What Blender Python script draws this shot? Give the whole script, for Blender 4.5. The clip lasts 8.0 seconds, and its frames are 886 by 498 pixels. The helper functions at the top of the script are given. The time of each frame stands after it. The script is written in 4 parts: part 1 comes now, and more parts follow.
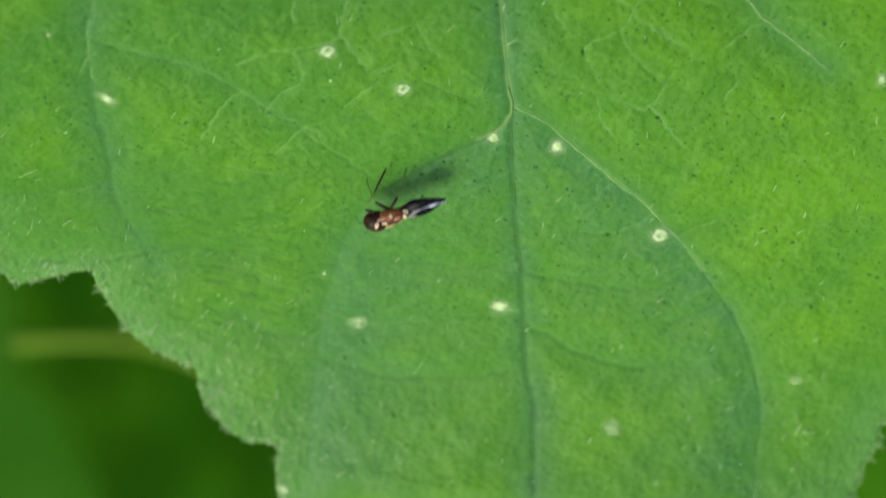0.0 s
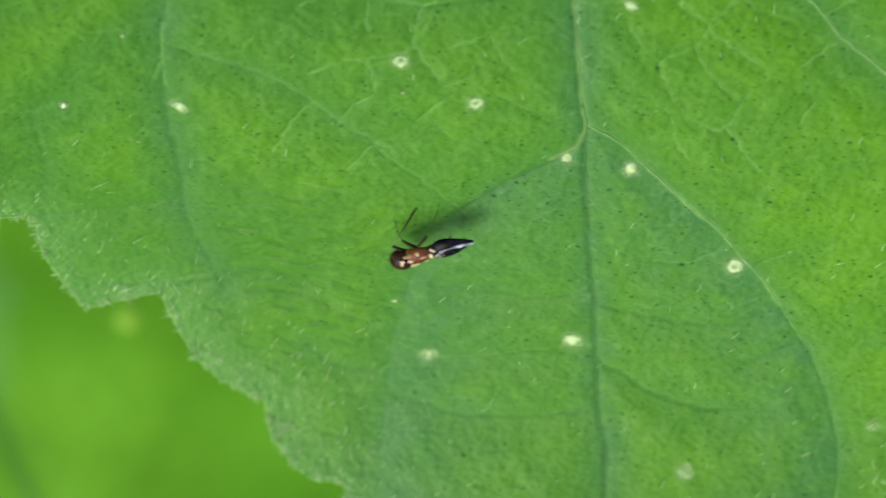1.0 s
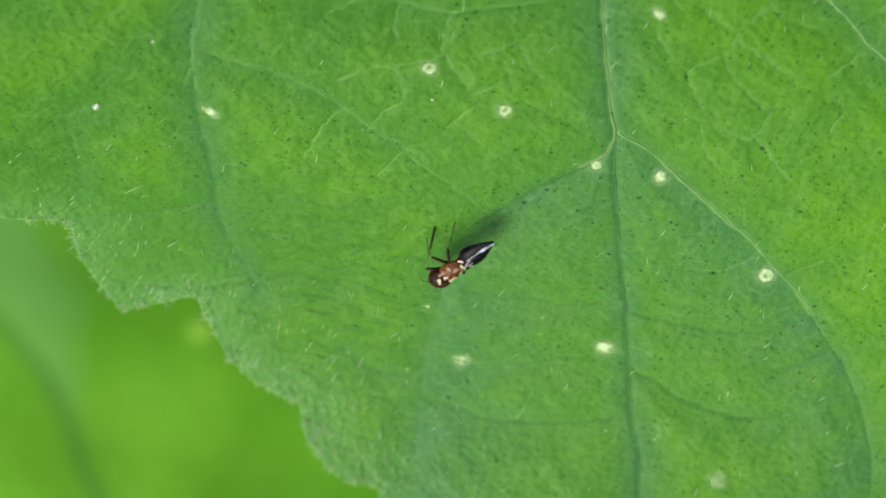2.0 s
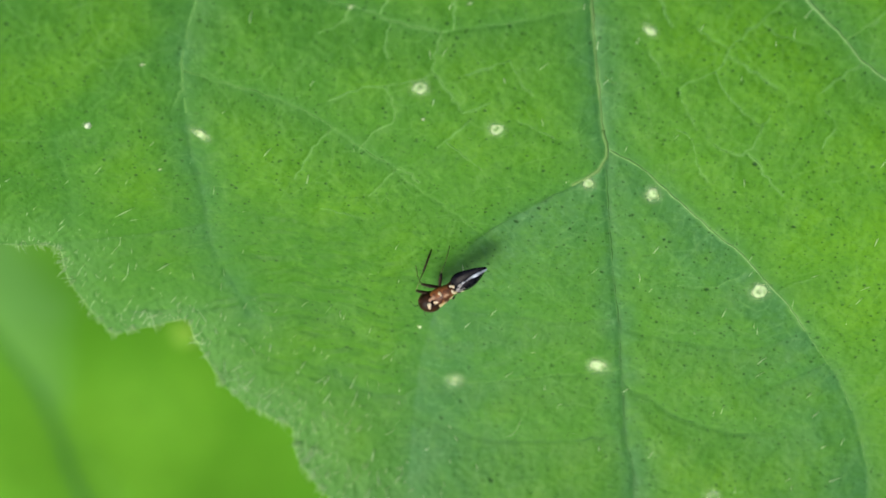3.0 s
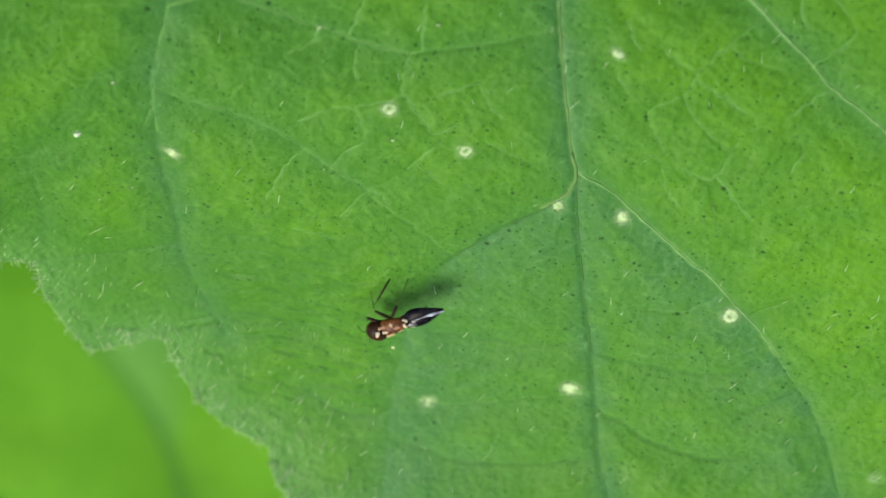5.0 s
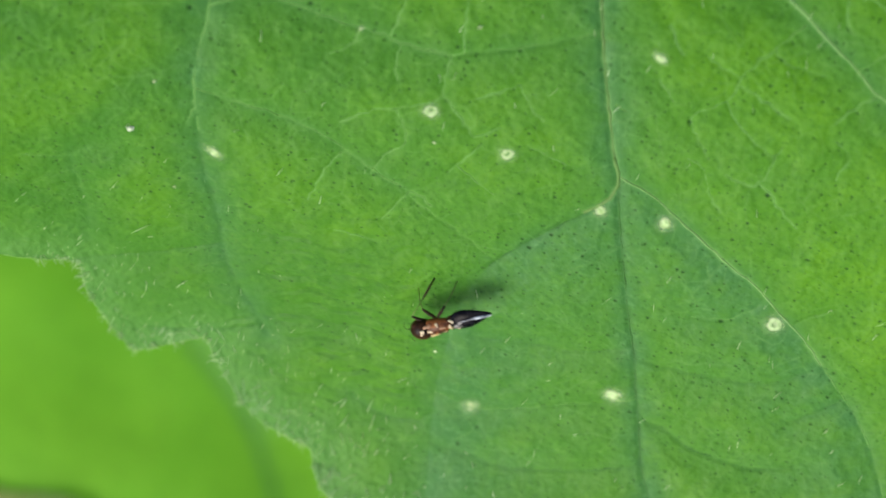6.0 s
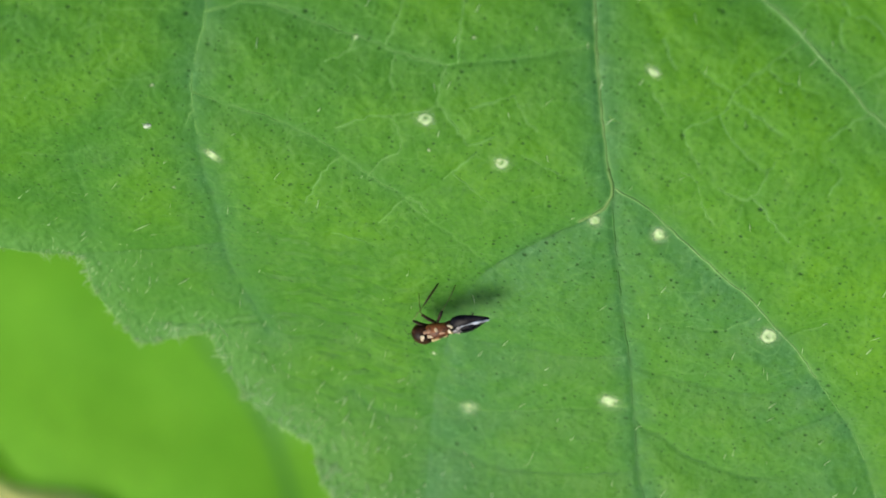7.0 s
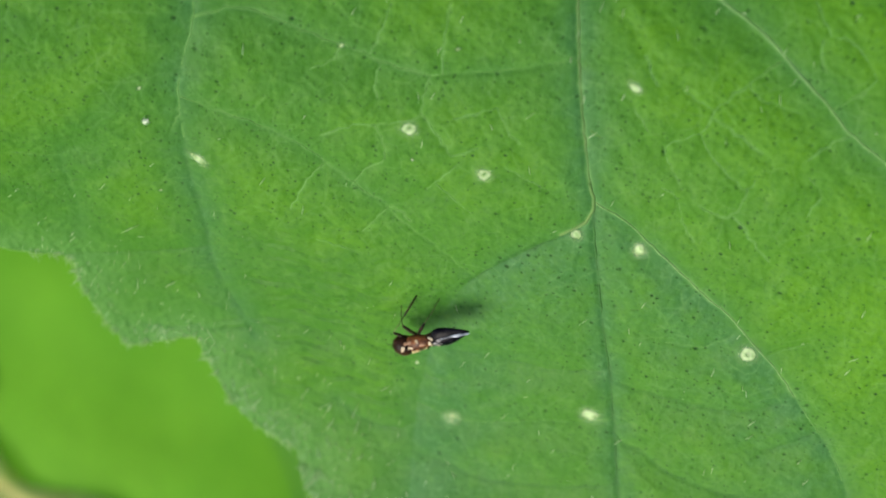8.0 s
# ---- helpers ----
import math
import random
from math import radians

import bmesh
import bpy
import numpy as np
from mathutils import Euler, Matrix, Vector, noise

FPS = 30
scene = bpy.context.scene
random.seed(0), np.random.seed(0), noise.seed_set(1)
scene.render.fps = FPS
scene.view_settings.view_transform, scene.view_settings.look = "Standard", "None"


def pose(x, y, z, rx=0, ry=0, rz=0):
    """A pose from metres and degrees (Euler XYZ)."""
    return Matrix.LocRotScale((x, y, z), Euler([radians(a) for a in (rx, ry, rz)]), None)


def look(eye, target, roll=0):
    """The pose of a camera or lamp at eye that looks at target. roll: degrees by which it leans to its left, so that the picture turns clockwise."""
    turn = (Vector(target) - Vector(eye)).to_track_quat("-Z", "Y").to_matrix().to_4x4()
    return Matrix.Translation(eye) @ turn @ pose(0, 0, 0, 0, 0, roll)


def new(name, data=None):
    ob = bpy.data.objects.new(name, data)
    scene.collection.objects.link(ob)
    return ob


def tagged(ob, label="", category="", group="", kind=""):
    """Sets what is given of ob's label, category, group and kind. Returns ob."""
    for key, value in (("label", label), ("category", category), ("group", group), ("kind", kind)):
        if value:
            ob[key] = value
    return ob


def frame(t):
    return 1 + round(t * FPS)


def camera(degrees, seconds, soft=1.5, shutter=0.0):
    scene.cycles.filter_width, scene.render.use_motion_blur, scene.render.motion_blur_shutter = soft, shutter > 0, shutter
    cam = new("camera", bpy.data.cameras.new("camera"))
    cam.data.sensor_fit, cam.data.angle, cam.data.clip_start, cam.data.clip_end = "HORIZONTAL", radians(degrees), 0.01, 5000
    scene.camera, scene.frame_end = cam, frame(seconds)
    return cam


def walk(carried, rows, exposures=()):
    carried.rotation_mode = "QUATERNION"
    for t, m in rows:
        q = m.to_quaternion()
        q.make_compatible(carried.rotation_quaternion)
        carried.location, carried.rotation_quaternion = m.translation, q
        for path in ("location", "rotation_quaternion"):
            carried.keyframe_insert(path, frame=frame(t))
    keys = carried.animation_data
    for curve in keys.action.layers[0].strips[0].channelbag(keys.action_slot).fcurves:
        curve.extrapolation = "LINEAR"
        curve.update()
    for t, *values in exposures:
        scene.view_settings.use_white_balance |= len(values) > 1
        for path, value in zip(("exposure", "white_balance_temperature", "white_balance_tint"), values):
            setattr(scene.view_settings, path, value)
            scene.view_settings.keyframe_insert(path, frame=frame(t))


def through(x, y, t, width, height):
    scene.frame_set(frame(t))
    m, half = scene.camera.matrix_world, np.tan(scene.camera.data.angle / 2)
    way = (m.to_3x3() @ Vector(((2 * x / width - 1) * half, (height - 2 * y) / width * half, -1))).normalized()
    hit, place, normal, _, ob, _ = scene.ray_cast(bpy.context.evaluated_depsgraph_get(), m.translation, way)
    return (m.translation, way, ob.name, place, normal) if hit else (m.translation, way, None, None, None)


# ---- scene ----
cam = camera(20.0, 8.0, soft=1.85, shutter=0.6)
# A shallow depth of field: the leaf under the insect is sharp, what lies below it is soft.
cam.data.dof.use_dof = True
cam.data.dof.focus_distance = 0.150
cam.data.dof.aperture_fstop = 34.0
# seconds, place of the eye in metres, turn in degrees
PATH = [
    (0, 0.00002, 0.02910, 0.59718, -13.032, -1.581, 0.661),
    (0.2, 0.00106, 0.02611, 0.59737, -11.375, -0.988, 0.739),
    (0.3, 0.00130, 0.02268, 0.59676, -9.789, -0.694, 1.103),
    (0.5, 0.00378, 0.01878, 0.59795, -7.871, 0.247, 1.602),
    (0.7, 0.00428, 0.01927, 0.59794, -8.459, 0.876, 1.336),
    (0.8, 0.00435, 0.01826, 0.59839, -8.386, 1.101, 1.656),
    (0.9, 0.00325, 0.01739, 0.59784, -8.092, 1.003, 1.549),
    (1, 0.00275, 0.01751, 0.59776, -8.139, 1.198, 1.536),
    (1.2, 0.00469, 0.01626, 0.59791, -7.672, 2.024, 1.520),
    (1.4, 0.00591, 0.01695, 0.59793, -7.821, 2.787, 1.575),
    (1.5, 0.00645, 0.01698, 0.59791, -7.739, 3.189, 1.586),
    (1.7, 0.00737, 0.01868, 0.59817, -8.437, 3.716, 1.764),
    (2.8, 0.00590, 0.01568, 0.59734, -6.896, 2.934, 1.235),
    (3, 0.00579, 0.01814, 0.59748, -7.781, 2.837, 1.087),
    (3.2, 0.00623, 0.01785, 0.59758, -7.766, 3.072, 1.064),
    (3.3, 0.00770, 0.01750, 0.59744, -7.749, 3.620, 1.250),
    (3.5, 0.00839, 0.01792, 0.59724, -7.712, 4.151, 1.360),
    (3.7, 0.00864, 0.01879, 0.59734, -7.755, 4.355, 1.164),
    (3.8, 0.00895, 0.02015, 0.59669, -8.230, 4.567, 1.202),
    (3.9, 0.00934, 0.01923, 0.59663, -7.699, 4.454, 1.489),
    (4, 0.00993, 0.01976, 0.59708, -7.679, 4.638, 1.296),
    (4.2, 0.00987, 0.02148, 0.59698, -8.282, 4.122, 0.942),
    (4.5, 0.00995, 0.02062, 0.59720, -7.962, 4.005, 0.842),
    (4.7, 0.01035, 0.01882, 0.59785, -7.458, 3.954, 1.130),
    (5.8, 0.01271, 0.01722, 0.59677, -6.814, 5.825, 2.022),
    (6, 0.01388, 0.01745, 0.59672, -6.801, 6.388, 2.142),
    (6.2, 0.01565, 0.01999, 0.59682, -7.934, 7.425, 2.459),
    (6.5, 0.01481, 0.01962, 0.59692, -7.571, 6.772, 2.296),
    (6.7, 0.01619, 0.01998, 0.59668, -7.725, 7.648, 2.578),
    (6.8, 0.01867, 0.02022, 0.59636, -7.673, 8.332, 2.728),
    (7, 0.02023, 0.02141, 0.59630, -7.939, 8.931, 3.005),
    (7.2, 0.02000, 0.02045, 0.59600, -7.350, 8.699, 3.122),
    (7.5, 0.02177, 0.01814, 0.59617, -6.083, 9.142, 3.589),
    (7.8, 0.02342, 0.02082, 0.59626, -6.994, 9.856, 4.138),
    (8, 0.02465, 0.02146, 0.59649, -7.344, 10.384, 4.402),
]
# the picture darkens a little towards the end: seconds, stops
EXPOSURES = [(0.0, 0.67), (0.5, 0.74), (1.5, 0.74), (3.0, 0.74), (4.5, 0.72), (6.0, 0.72), (6.5, 0.71), (7.0, 0.68), (7.5, 0.63), (8.0, 0.63)]
walk(cam, [(t, pose(*row)) for t, *row in PATH], EXPOSURES)

# ---- light: a bright hazy sky, a veiled sun low beyond the leaf's tip ----
SUN_FROM = Vector((-0.60, -0.92, 0.78)).normalized()
world = bpy.data.worlds.new("hazy_sky")
scene.world = world
world.use_nodes = True
sky = world.node_tree.nodes.new("ShaderNodeTexSky")
sky.sky_type = "NISHITA"
sky.sun_disc = False
sky.sun_elevation = math.asin(SUN_FROM.z)
sky.sun_rotation = math.atan2(SUN_FROM.x, SUN_FROM.y)
sky.dust_density = 3.0
world.node_tree.links.new(sky.outputs[0], world.node_tree.nodes["Background"].inputs[0])
world.node_tree.nodes["Background"].inputs[1].default_value = 0.137
sun = new("sun", bpy.data.lights.new("sun", "SUN"))
sun.data.energy = 1.6
sun.data.angle = radians(28)
sun.data.color = (1.0, 0.95, 0.86)
sun.matrix_world = look(SUN_FROM, (0, 0, 0))

MM = 0.001
# The leaf's own space: x across, y towards its base, z out of its face. It droops by 30 degrees, 0.45 m above the soil.
LEAF = pose(0, 0, 0.45, 30, 0, 0)


# ---- node helpers ----
def material(name):
    mat = bpy.data.materials.new(name)
    mat.use_nodes = True
    mat.node_tree.nodes.clear()
    return mat, mat.node_tree


def node(tree, kind, **given):
    n = tree.nodes.new("ShaderNode" + kind)
    for key, value in given.items():
        n.inputs[key.replace("_", " ")].default_value = value
    return n


def mixed(tree, factor, a, b, blend="MIX"):
    n = tree.nodes.new("ShaderNodeMix")
    n.data_type, n.blend_type = "RGBA", blend
    for slot, value in ((0, factor), (6, a), (7, b)):
        if isinstance(value, bpy.types.NodeSocket):
            tree.links.new(value, n.inputs[slot])
        else:
            n.inputs[slot].default_value = value if slot == 0 else (*value, 1)
    return n.outputs[2]


def calc(tree, what, a, b=0.0):
    n = tree.nodes.new("ShaderNodeMath")
    n.operation = what
    for slot, value in ((0, a), (1, b)):
        if isinstance(value, bpy.types.NodeSocket):
            tree.links.new(value, n.inputs[slot])
        else:
            n.inputs[slot].default_value = value
    return n.outputs[0]


def ramp(tree, value, low, high, out0=0.0, out1=1.0):
    n = tree.nodes.new("ShaderNodeMapRange")
    n.interpolation_type = "SMOOTHSTEP"
    tree.links.new(value, n.inputs[0])
    for slot, v in zip((1, 2, 3, 4), (low, high, out0, out1)):
        n.inputs[slot].default_value = v
    return n.outputs[0]


def noise_of(tree, vector, scale, detail=3.0, rough=0.55, distort=0.0):
    n = node(tree, "TexNoise", Scale=scale, Detail=detail, Roughness=rough, Distortion=distort)
    tree.links.new(vector, n.inputs["Vector"])
    return n.outputs["Fac"]


def squeezed(tree, vector, sx, sy, sz, turn=0.0):
    n = node(tree, "Mapping")
    n.inputs["Scale"].default_value = (sx, sy, sz)
    n.inputs["Rotation"].default_value = (0, 0, radians(turn))
    tree.links.new(vector, n.inputs["Vector"])
    return n.outputs[0]


def surface(tree, color, rough=0.5, bump=None, strength=0.3, reach=0.0001, see_through=0.0, glow_color=None, metallic=0.0, spec=0.5, coat=0.0):
    """A principled surface, with an optional share of light that passes through a thin blade."""
    out = tree.nodes.new("ShaderNodeOutputMaterial")
    p = node(tree, "BsdfPrincipled", Metallic=metallic)
    p.inputs["Specular IOR Level"].default_value = spec
    p.inputs["Coat Weight"].default_value = coat
    for slot, value in (("Base Color", color), ("Roughness", rough)):
        if isinstance(value, bpy.types.NodeSocket):
            tree.links.new(value, p.inputs[slot])
        else:
            p.inputs[slot].default_value = (*value, 1) if slot == "Base Color" else value
    if bump is not None:
        b = node(tree, "Bump", Strength=strength, Distance=reach)
        tree.links.new(bump, b.inputs["Height"])
        tree.links.new(b.outputs[0], p.inputs["Normal"])
    last = p.outputs[0]
    if see_through:
        tr = node(tree, "BsdfTranslucent")
        if isinstance(glow_color or color, bpy.types.NodeSocket):
            tree.links.new(glow_color or color, tr.inputs[0])
        else:
            tr.inputs[0].default_value = (*(glow_color or color), 1)
        mix = node(tree, "MixShader", Fac=see_through)
        tree.links.new(last, mix.inputs[1])
        tree.links.new(tr.outputs[0], mix.inputs[2])
        last = mix.outputs[0]
    tree.links.new(last, out.inputs[0])
    return p


def place_of(tree):
    return tree.nodes.new("ShaderNodeTexCoord").outputs["Object"]


# ---- materials ----
def value_of(tree, name):
    n = tree.nodes.new("ShaderNodeAttribute")
    n.attribute_name = name
    return n.outputs["Fac"]


def blade_material():
    mat, tree = material("leaf_blade")
    at = place_of(tree)
    near, fringe, between, line, crinkle = (value_of(tree, key) for key in ("vein", "fringe", "between", "line", "crinkle"))
    open_face = ramp(tree, fringe, 0.10, 0.55, 1.0, 0.12)
    cells = noise_of(tree, at, 520, 3.0, 0.6)
    fine = noise_of(tree, at, 2600, 2.0, 0.6)
    # yellower in the meshes between the ribs; lighter towards the far flank, brightness put into the colour
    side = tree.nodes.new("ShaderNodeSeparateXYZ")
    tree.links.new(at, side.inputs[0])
    patches = ramp(tree, noise_of(tree, at, 130, 3.0, 0.55, 0.5), 0.34, 0.66)
    patches = calc(tree, "MULTIPLY", patches, ramp(tree, between, 0.3, 3.6, 0.12, 0.62))
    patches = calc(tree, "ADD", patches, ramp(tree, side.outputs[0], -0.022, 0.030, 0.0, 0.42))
    patches = calc(tree, "MULTIPLY", patches, ramp(tree, fringe, 0.08, 0.6, 1.0, 0.35))
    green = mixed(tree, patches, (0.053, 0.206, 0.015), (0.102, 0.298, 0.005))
    green = mixed(tree, ramp(tree, cells, 0.3, 0.75, 0.0, 0.30), green, (0.034, 0.165, 0.008))
    mottle = noise_of(tree, at, 1150, 3.0, 0.65, 0.4)
    green = mixed(tree, ramp(tree, mottle, 0.50, 0.70, 0.0, 0.40), green, (0.120, 0.330, 0.034))
    grain = noise_of(tree, at, 3400, 2.0, 0.6)
    green = mixed(tree, ramp(tree, grain, 0.45, 0.75, 0.0, 0.40), green, (0.030, 0.140, 0.012))
    # the bluish bloom that follows the ribs, with the grooves' sky sheen put into its colour
    bloom = calc(tree, "MULTIPLY", ramp(tree, near, 0.05, 0.75), ramp(tree, noise_of(tree, at, 420, 4.0, 0.65), 0.3, 0.65, 0.40, 0.95))
    bloom_sheen = mixed(tree, ramp(tree, noise_of(tree, at, 1900, 3.0, 0.7), 0.48, 0.72, 0.0, 0.8), (0.047, 0.182, 0.040), (0.092, 0.262, 0.082))
    green = mixed(tree, bloom, green, bloom_sheen)
    # paler and greyer in the downy strip along the margin
    green = mixed(tree, ramp(tree, fringe, 0.2, 0.9, 0.0, 0.52), green, (0.108, 0.295, 0.062))
    # a broken net of pale veinlets
    warp = node(tree, "TexNoise", Scale=260, Detail=2.0)
    tree.links.new(at, warp.inputs["Vector"])
    bent = tree.nodes.new("ShaderNodeVectorMath")
    bent.operation = "MULTIPLY_ADD"
    tree.links.new(warp.outputs["Color"], bent.inputs[0])
    bent.inputs[1].default_value = (0.0019, 0.0019, 0.0)
    tree.links.new(at, bent.inputs[2])
    lines = None
    for scale, wide, share in ((300, 0.040, 0.14), (620, 0.055, 0.15)):
        net = node(tree, "TexVoronoi", Scale=scale)
        net.feature = "DISTANCE_TO_EDGE"
        net.voronoi_dimensions = "2D"
        tree.links.new(bent.outputs[0], net.inputs["Vector"])
        thread = ramp(tree, net.outputs["Distance"], 0.0, wide, share, 0.0)
        thread = calc(tree, "MULTIPLY", thread, ramp(tree, noise_of(tree, at, scale * 0.7, 2.0), 0.42, 0.62))
        lines = thread if lines is None else calc(tree, "MAXIMUM", lines, thread)
    lines = calc(tree, "MULTIPLY", lines, open_face)
    lines = calc(tree, "MAXIMUM", lines, calc(tree, "MULTIPLY", line, ramp(tree, noise_of(tree, at, 900, 2.0), 0.3, 0.6, 0.35, 0.85)))
    green = mixed(tree, lines, green, (0.190, 0.410, 0.105))
    # the shade in the deep grooves, put into the colour as dark lines
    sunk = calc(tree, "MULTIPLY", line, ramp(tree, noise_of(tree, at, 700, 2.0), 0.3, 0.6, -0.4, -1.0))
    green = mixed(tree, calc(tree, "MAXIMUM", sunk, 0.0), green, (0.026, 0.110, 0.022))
    # dark pinprick specks, unevenly strewn
    specks = None
    for scale, size, low, turn in ((560, 0.085, 0.30, 60), (900, 0.10, 0.34, 90), (1400, 0.12, 0.32, 15), (2100, 0.15, 0.36, 40)):
        dots = node(tree, "TexVoronoi", Scale=scale, Randomness=1.0)
        dots.voronoi_dimensions = "2D"
        tree.links.new(squeezed(tree, at, 0.85, 1.1, 1.0, turn * 0.3), dots.inputs["Vector"])
        apart = node(tree, "SeparateColor")
        tree.links.new(dots.outputs["Color"], apart.inputs[0])
        ragged = calc(tree, "ADD", dots.outputs["Distance"], ramp(tree, fine, 0.3, 0.7, -0.25 * size, 0.25 * size))
        spread = calc(tree, "DIVIDE", ragged, ramp(tree, apart.outputs[1], 0.0, 1.0, 0.35, 1.0))
        dot = calc(tree, "MULTIPLY", ramp(tree, spread, size * 0.35, size * 1.1, 1.0, 0.0), ramp(tree, apart.outputs[2], 0.0, 0.95, 0.15, 1.0))
        dot = calc(tree, "MULTIPLY", dot, ramp(tree, apart.outputs[0], 0.35, 0.55))
        dot = calc(tree, "MULTIPLY", dot, ramp(tree, noise_of(tree, at, 180, 2.0), low, low + 0.16))
        specks = dot if specks is None else calc(tree, "MAXIMUM", specks, dot)
    # short dark streaks, the shade of folds put into the colour, mostly on the crinkled flank
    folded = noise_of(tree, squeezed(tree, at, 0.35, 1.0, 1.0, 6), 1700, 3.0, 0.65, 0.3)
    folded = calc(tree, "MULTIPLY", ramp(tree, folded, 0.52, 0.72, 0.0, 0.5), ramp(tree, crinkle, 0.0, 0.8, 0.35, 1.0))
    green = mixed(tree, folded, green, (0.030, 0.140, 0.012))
    specks = calc(tree, "MULTIPLY", specks, open_face)
    green = mixed(tree, specks, green, (0.012, 0.070, 0.006))
    rough = ramp(tree, cells, 0.25, 0.75, 0.48, 0.66)
    height = calc(tree, "ADD", calc(tree, "MULTIPLY", cells, 1.0), calc(tree, "MULTIPLY", fine, 0.55))
    folds = noise_of(tree, squeezed(tree, at, 0.32, 1.0, 1.0, 6), 1900, 3.0, 0.6, 0.3)
    height = calc(tree, "ADD", height, calc(tree, "MULTIPLY", folds, ramp(tree, crinkle, 0.0, 0.8, 0.30, 1.2)))
    pimples = noise_of(tree, squeezed(tree, at, 1.0, 0.45, 1.0, -14), 1300, 3.0, 0.6, 0.3)
    height = calc(tree, "ADD", height, calc(tree, "MULTIPLY", calc(tree, "MULTIPLY", pimples, fringe), 2.6))
    height = calc(tree, "SUBTRACT", height, calc(tree, "MULTIPLY", specks, 0.5))
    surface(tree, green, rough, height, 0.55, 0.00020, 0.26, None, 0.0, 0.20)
    return mat


def lower_material():
    """The soft, bright blade below: bluish sky sheen beside its midrib and dark shade in the groove, both put into the
    colour.
    """
    mat, tree = material("lower_leaf")
    at = place_of(tree)
    big = noise_of(tree, at, 42, 3.0, 0.5, 0.5)
    small = noise_of(tree, at, 380, 3.0, 0.6)
    color = mixed(tree, ramp(tree, big, 0.3, 0.7), (0.135, 0.420, 0.016), (0.200, 0.520, 0.026))
    color = mixed(tree, ramp(tree, small, 0.35, 0.8, 0.0, 0.3), color, (0.074, 0.231, 0.009))
    band = calc(tree, "MULTIPLY", value_of(tree, "vein"), ramp(tree, noise_of(tree, at, 60, 3.0, 0.6), 0.25, 0.6, 0.45, 1.0))
    color = mixed(tree, calc(tree, "MULTIPLY", band, 0.95), color, (0.190, 0.470, 0.090))
    # shade of the midrib's groove, painted as a dark line
    color = mixed(tree, ramp(tree, value_of(tree, "line"), 0.1, 0.9, 0.0, 0.42), color, (0.066, 0.250, 0.026))
    surface(tree, color, 0.6, small, 0.3, 0.0003, 0.42, None, 0.0, 0.12)
    return mat


def plain_green(name, one, two, scale, rough=0.55, through=0.25, relief=0.0003, spec=0.2):
    mat, tree = material(name)
    at = place_of(tree)
    big = noise_of(tree, at, scale, 3.0, 0.5, 0.5)
    small = noise_of(tree, at, scale * 9, 3.0, 0.6)
    color = mixed(tree, ramp(tree, big, 0.3, 0.7), one, two)
    color = mixed(tree, ramp(tree, small, 0.35, 0.8, 0.0, 0.3), color, tuple(0.55 * c for c in one))
    surface(tree, color, rough, small, 0.3, relief, through, None, 0.0, spec)
    return mat


def spot_material():
    """Pale scar tissue that thins out towards its rim."""
    mat, tree = material("pale_scar")
    at = place_of(tree)
    edge = tree.nodes.new("ShaderNodeAttribute")
    edge.attribute_name = "cover"
    grain = noise_of(tree, at, 3200, 3.0)
    color = mixed(tree, ramp(tree, grain, 0.3, 0.7), (0.32, 0.52, 0.19), (0.50, 0.66, 0.35))
    p = surface(tree, color, 0.7, grain, 0.15, 0.00003, 0.0, None, 0.0, 0.1)
    alpha = calc(tree, "MULTIPLY", edge.outputs["Fac"], ramp(tree, grain, 0.3, 0.62, 0.72, 1.0))
    tree.links.new(alpha, p.inputs["Alpha"])
    return mat


def shell_material(name, one, two, scale, rough, coat=0.0, spec=0.5):
    mat, tree = material(name)
    at = place_of(tree)
    grain = noise_of(tree, at, scale, 3.0, 0.6)
    color = mixed(tree, ramp(tree, grain, 0.35, 0.68), one, two)
    surface(tree, color, ramp(tree, grain, 0.3, 0.7, rough * 0.8, rough * 1.25), grain, 0.35, 0.00004, 0, None, 0.0, spec, coat)
    return mat


def soil_material():
    mat, tree = material("shaded_soil")
    at = place_of(tree)
    big = noise_of(tree, at, 9, 4.0)
    small = noise_of(tree, at, 120, 4.0, 0.65)
    # dark greenish tones that carry the shade under the leaves
    color = mixed(tree, ramp(tree, big, 0.35, 0.65), (0.016, 0.050, 0.004), (0.034, 0.052, 0.010))
    color = mixed(tree, ramp(tree, small, 0.4, 0.75, 0.0, 0.6), color, (0.008, 0.022, 0.003))
    surface(tree, color, 0.9, small, 0.8, 0.01)
    return mat


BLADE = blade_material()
RIB = plain_green("leaf_rib", (0.150, 0.370, 0.080), (0.120, 0.320, 0.050), 420, 0.5, 0.1, 0.0001)
PALE_RIB = plain_green("pale_rib", (0.270, 0.490, 0.160), (0.200, 0.420, 0.105), 700, 0.5, 0.1, 0.0001)
# shade at the bottom of the grooves, put into dark green tubes
GROOVE_SHADE = plain_green("groove_shade", (0.030, 0.135, 0.016), (0.045, 0.170, 0.024), 420, 0.5, 0.1, 0.0001)
WOODY = plain_green("woody_rib", (0.150, 0.270, 0.070), (0.110, 0.240, 0.050), 420, 0.5, 0.1, 0.0001)
HAIR = plain_green("leaf_hair", (0.640, 0.820, 0.500), (0.470, 0.710, 0.330), 300, 0.5, 0.4, 0.0001)
FRINGE = plain_green("fringe_hair", (0.520, 0.740, 0.360), (0.390, 0.630, 0.240), 300, 0.5, 0.4, 0.0001)
RIM = plain_green("blade_rim", (0.300, 0.520, 0.180), (0.210, 0.440, 0.110), 500, 0.5, 0.3, 0.0001)
SCAR = spot_material()
LOWER = lower_material()
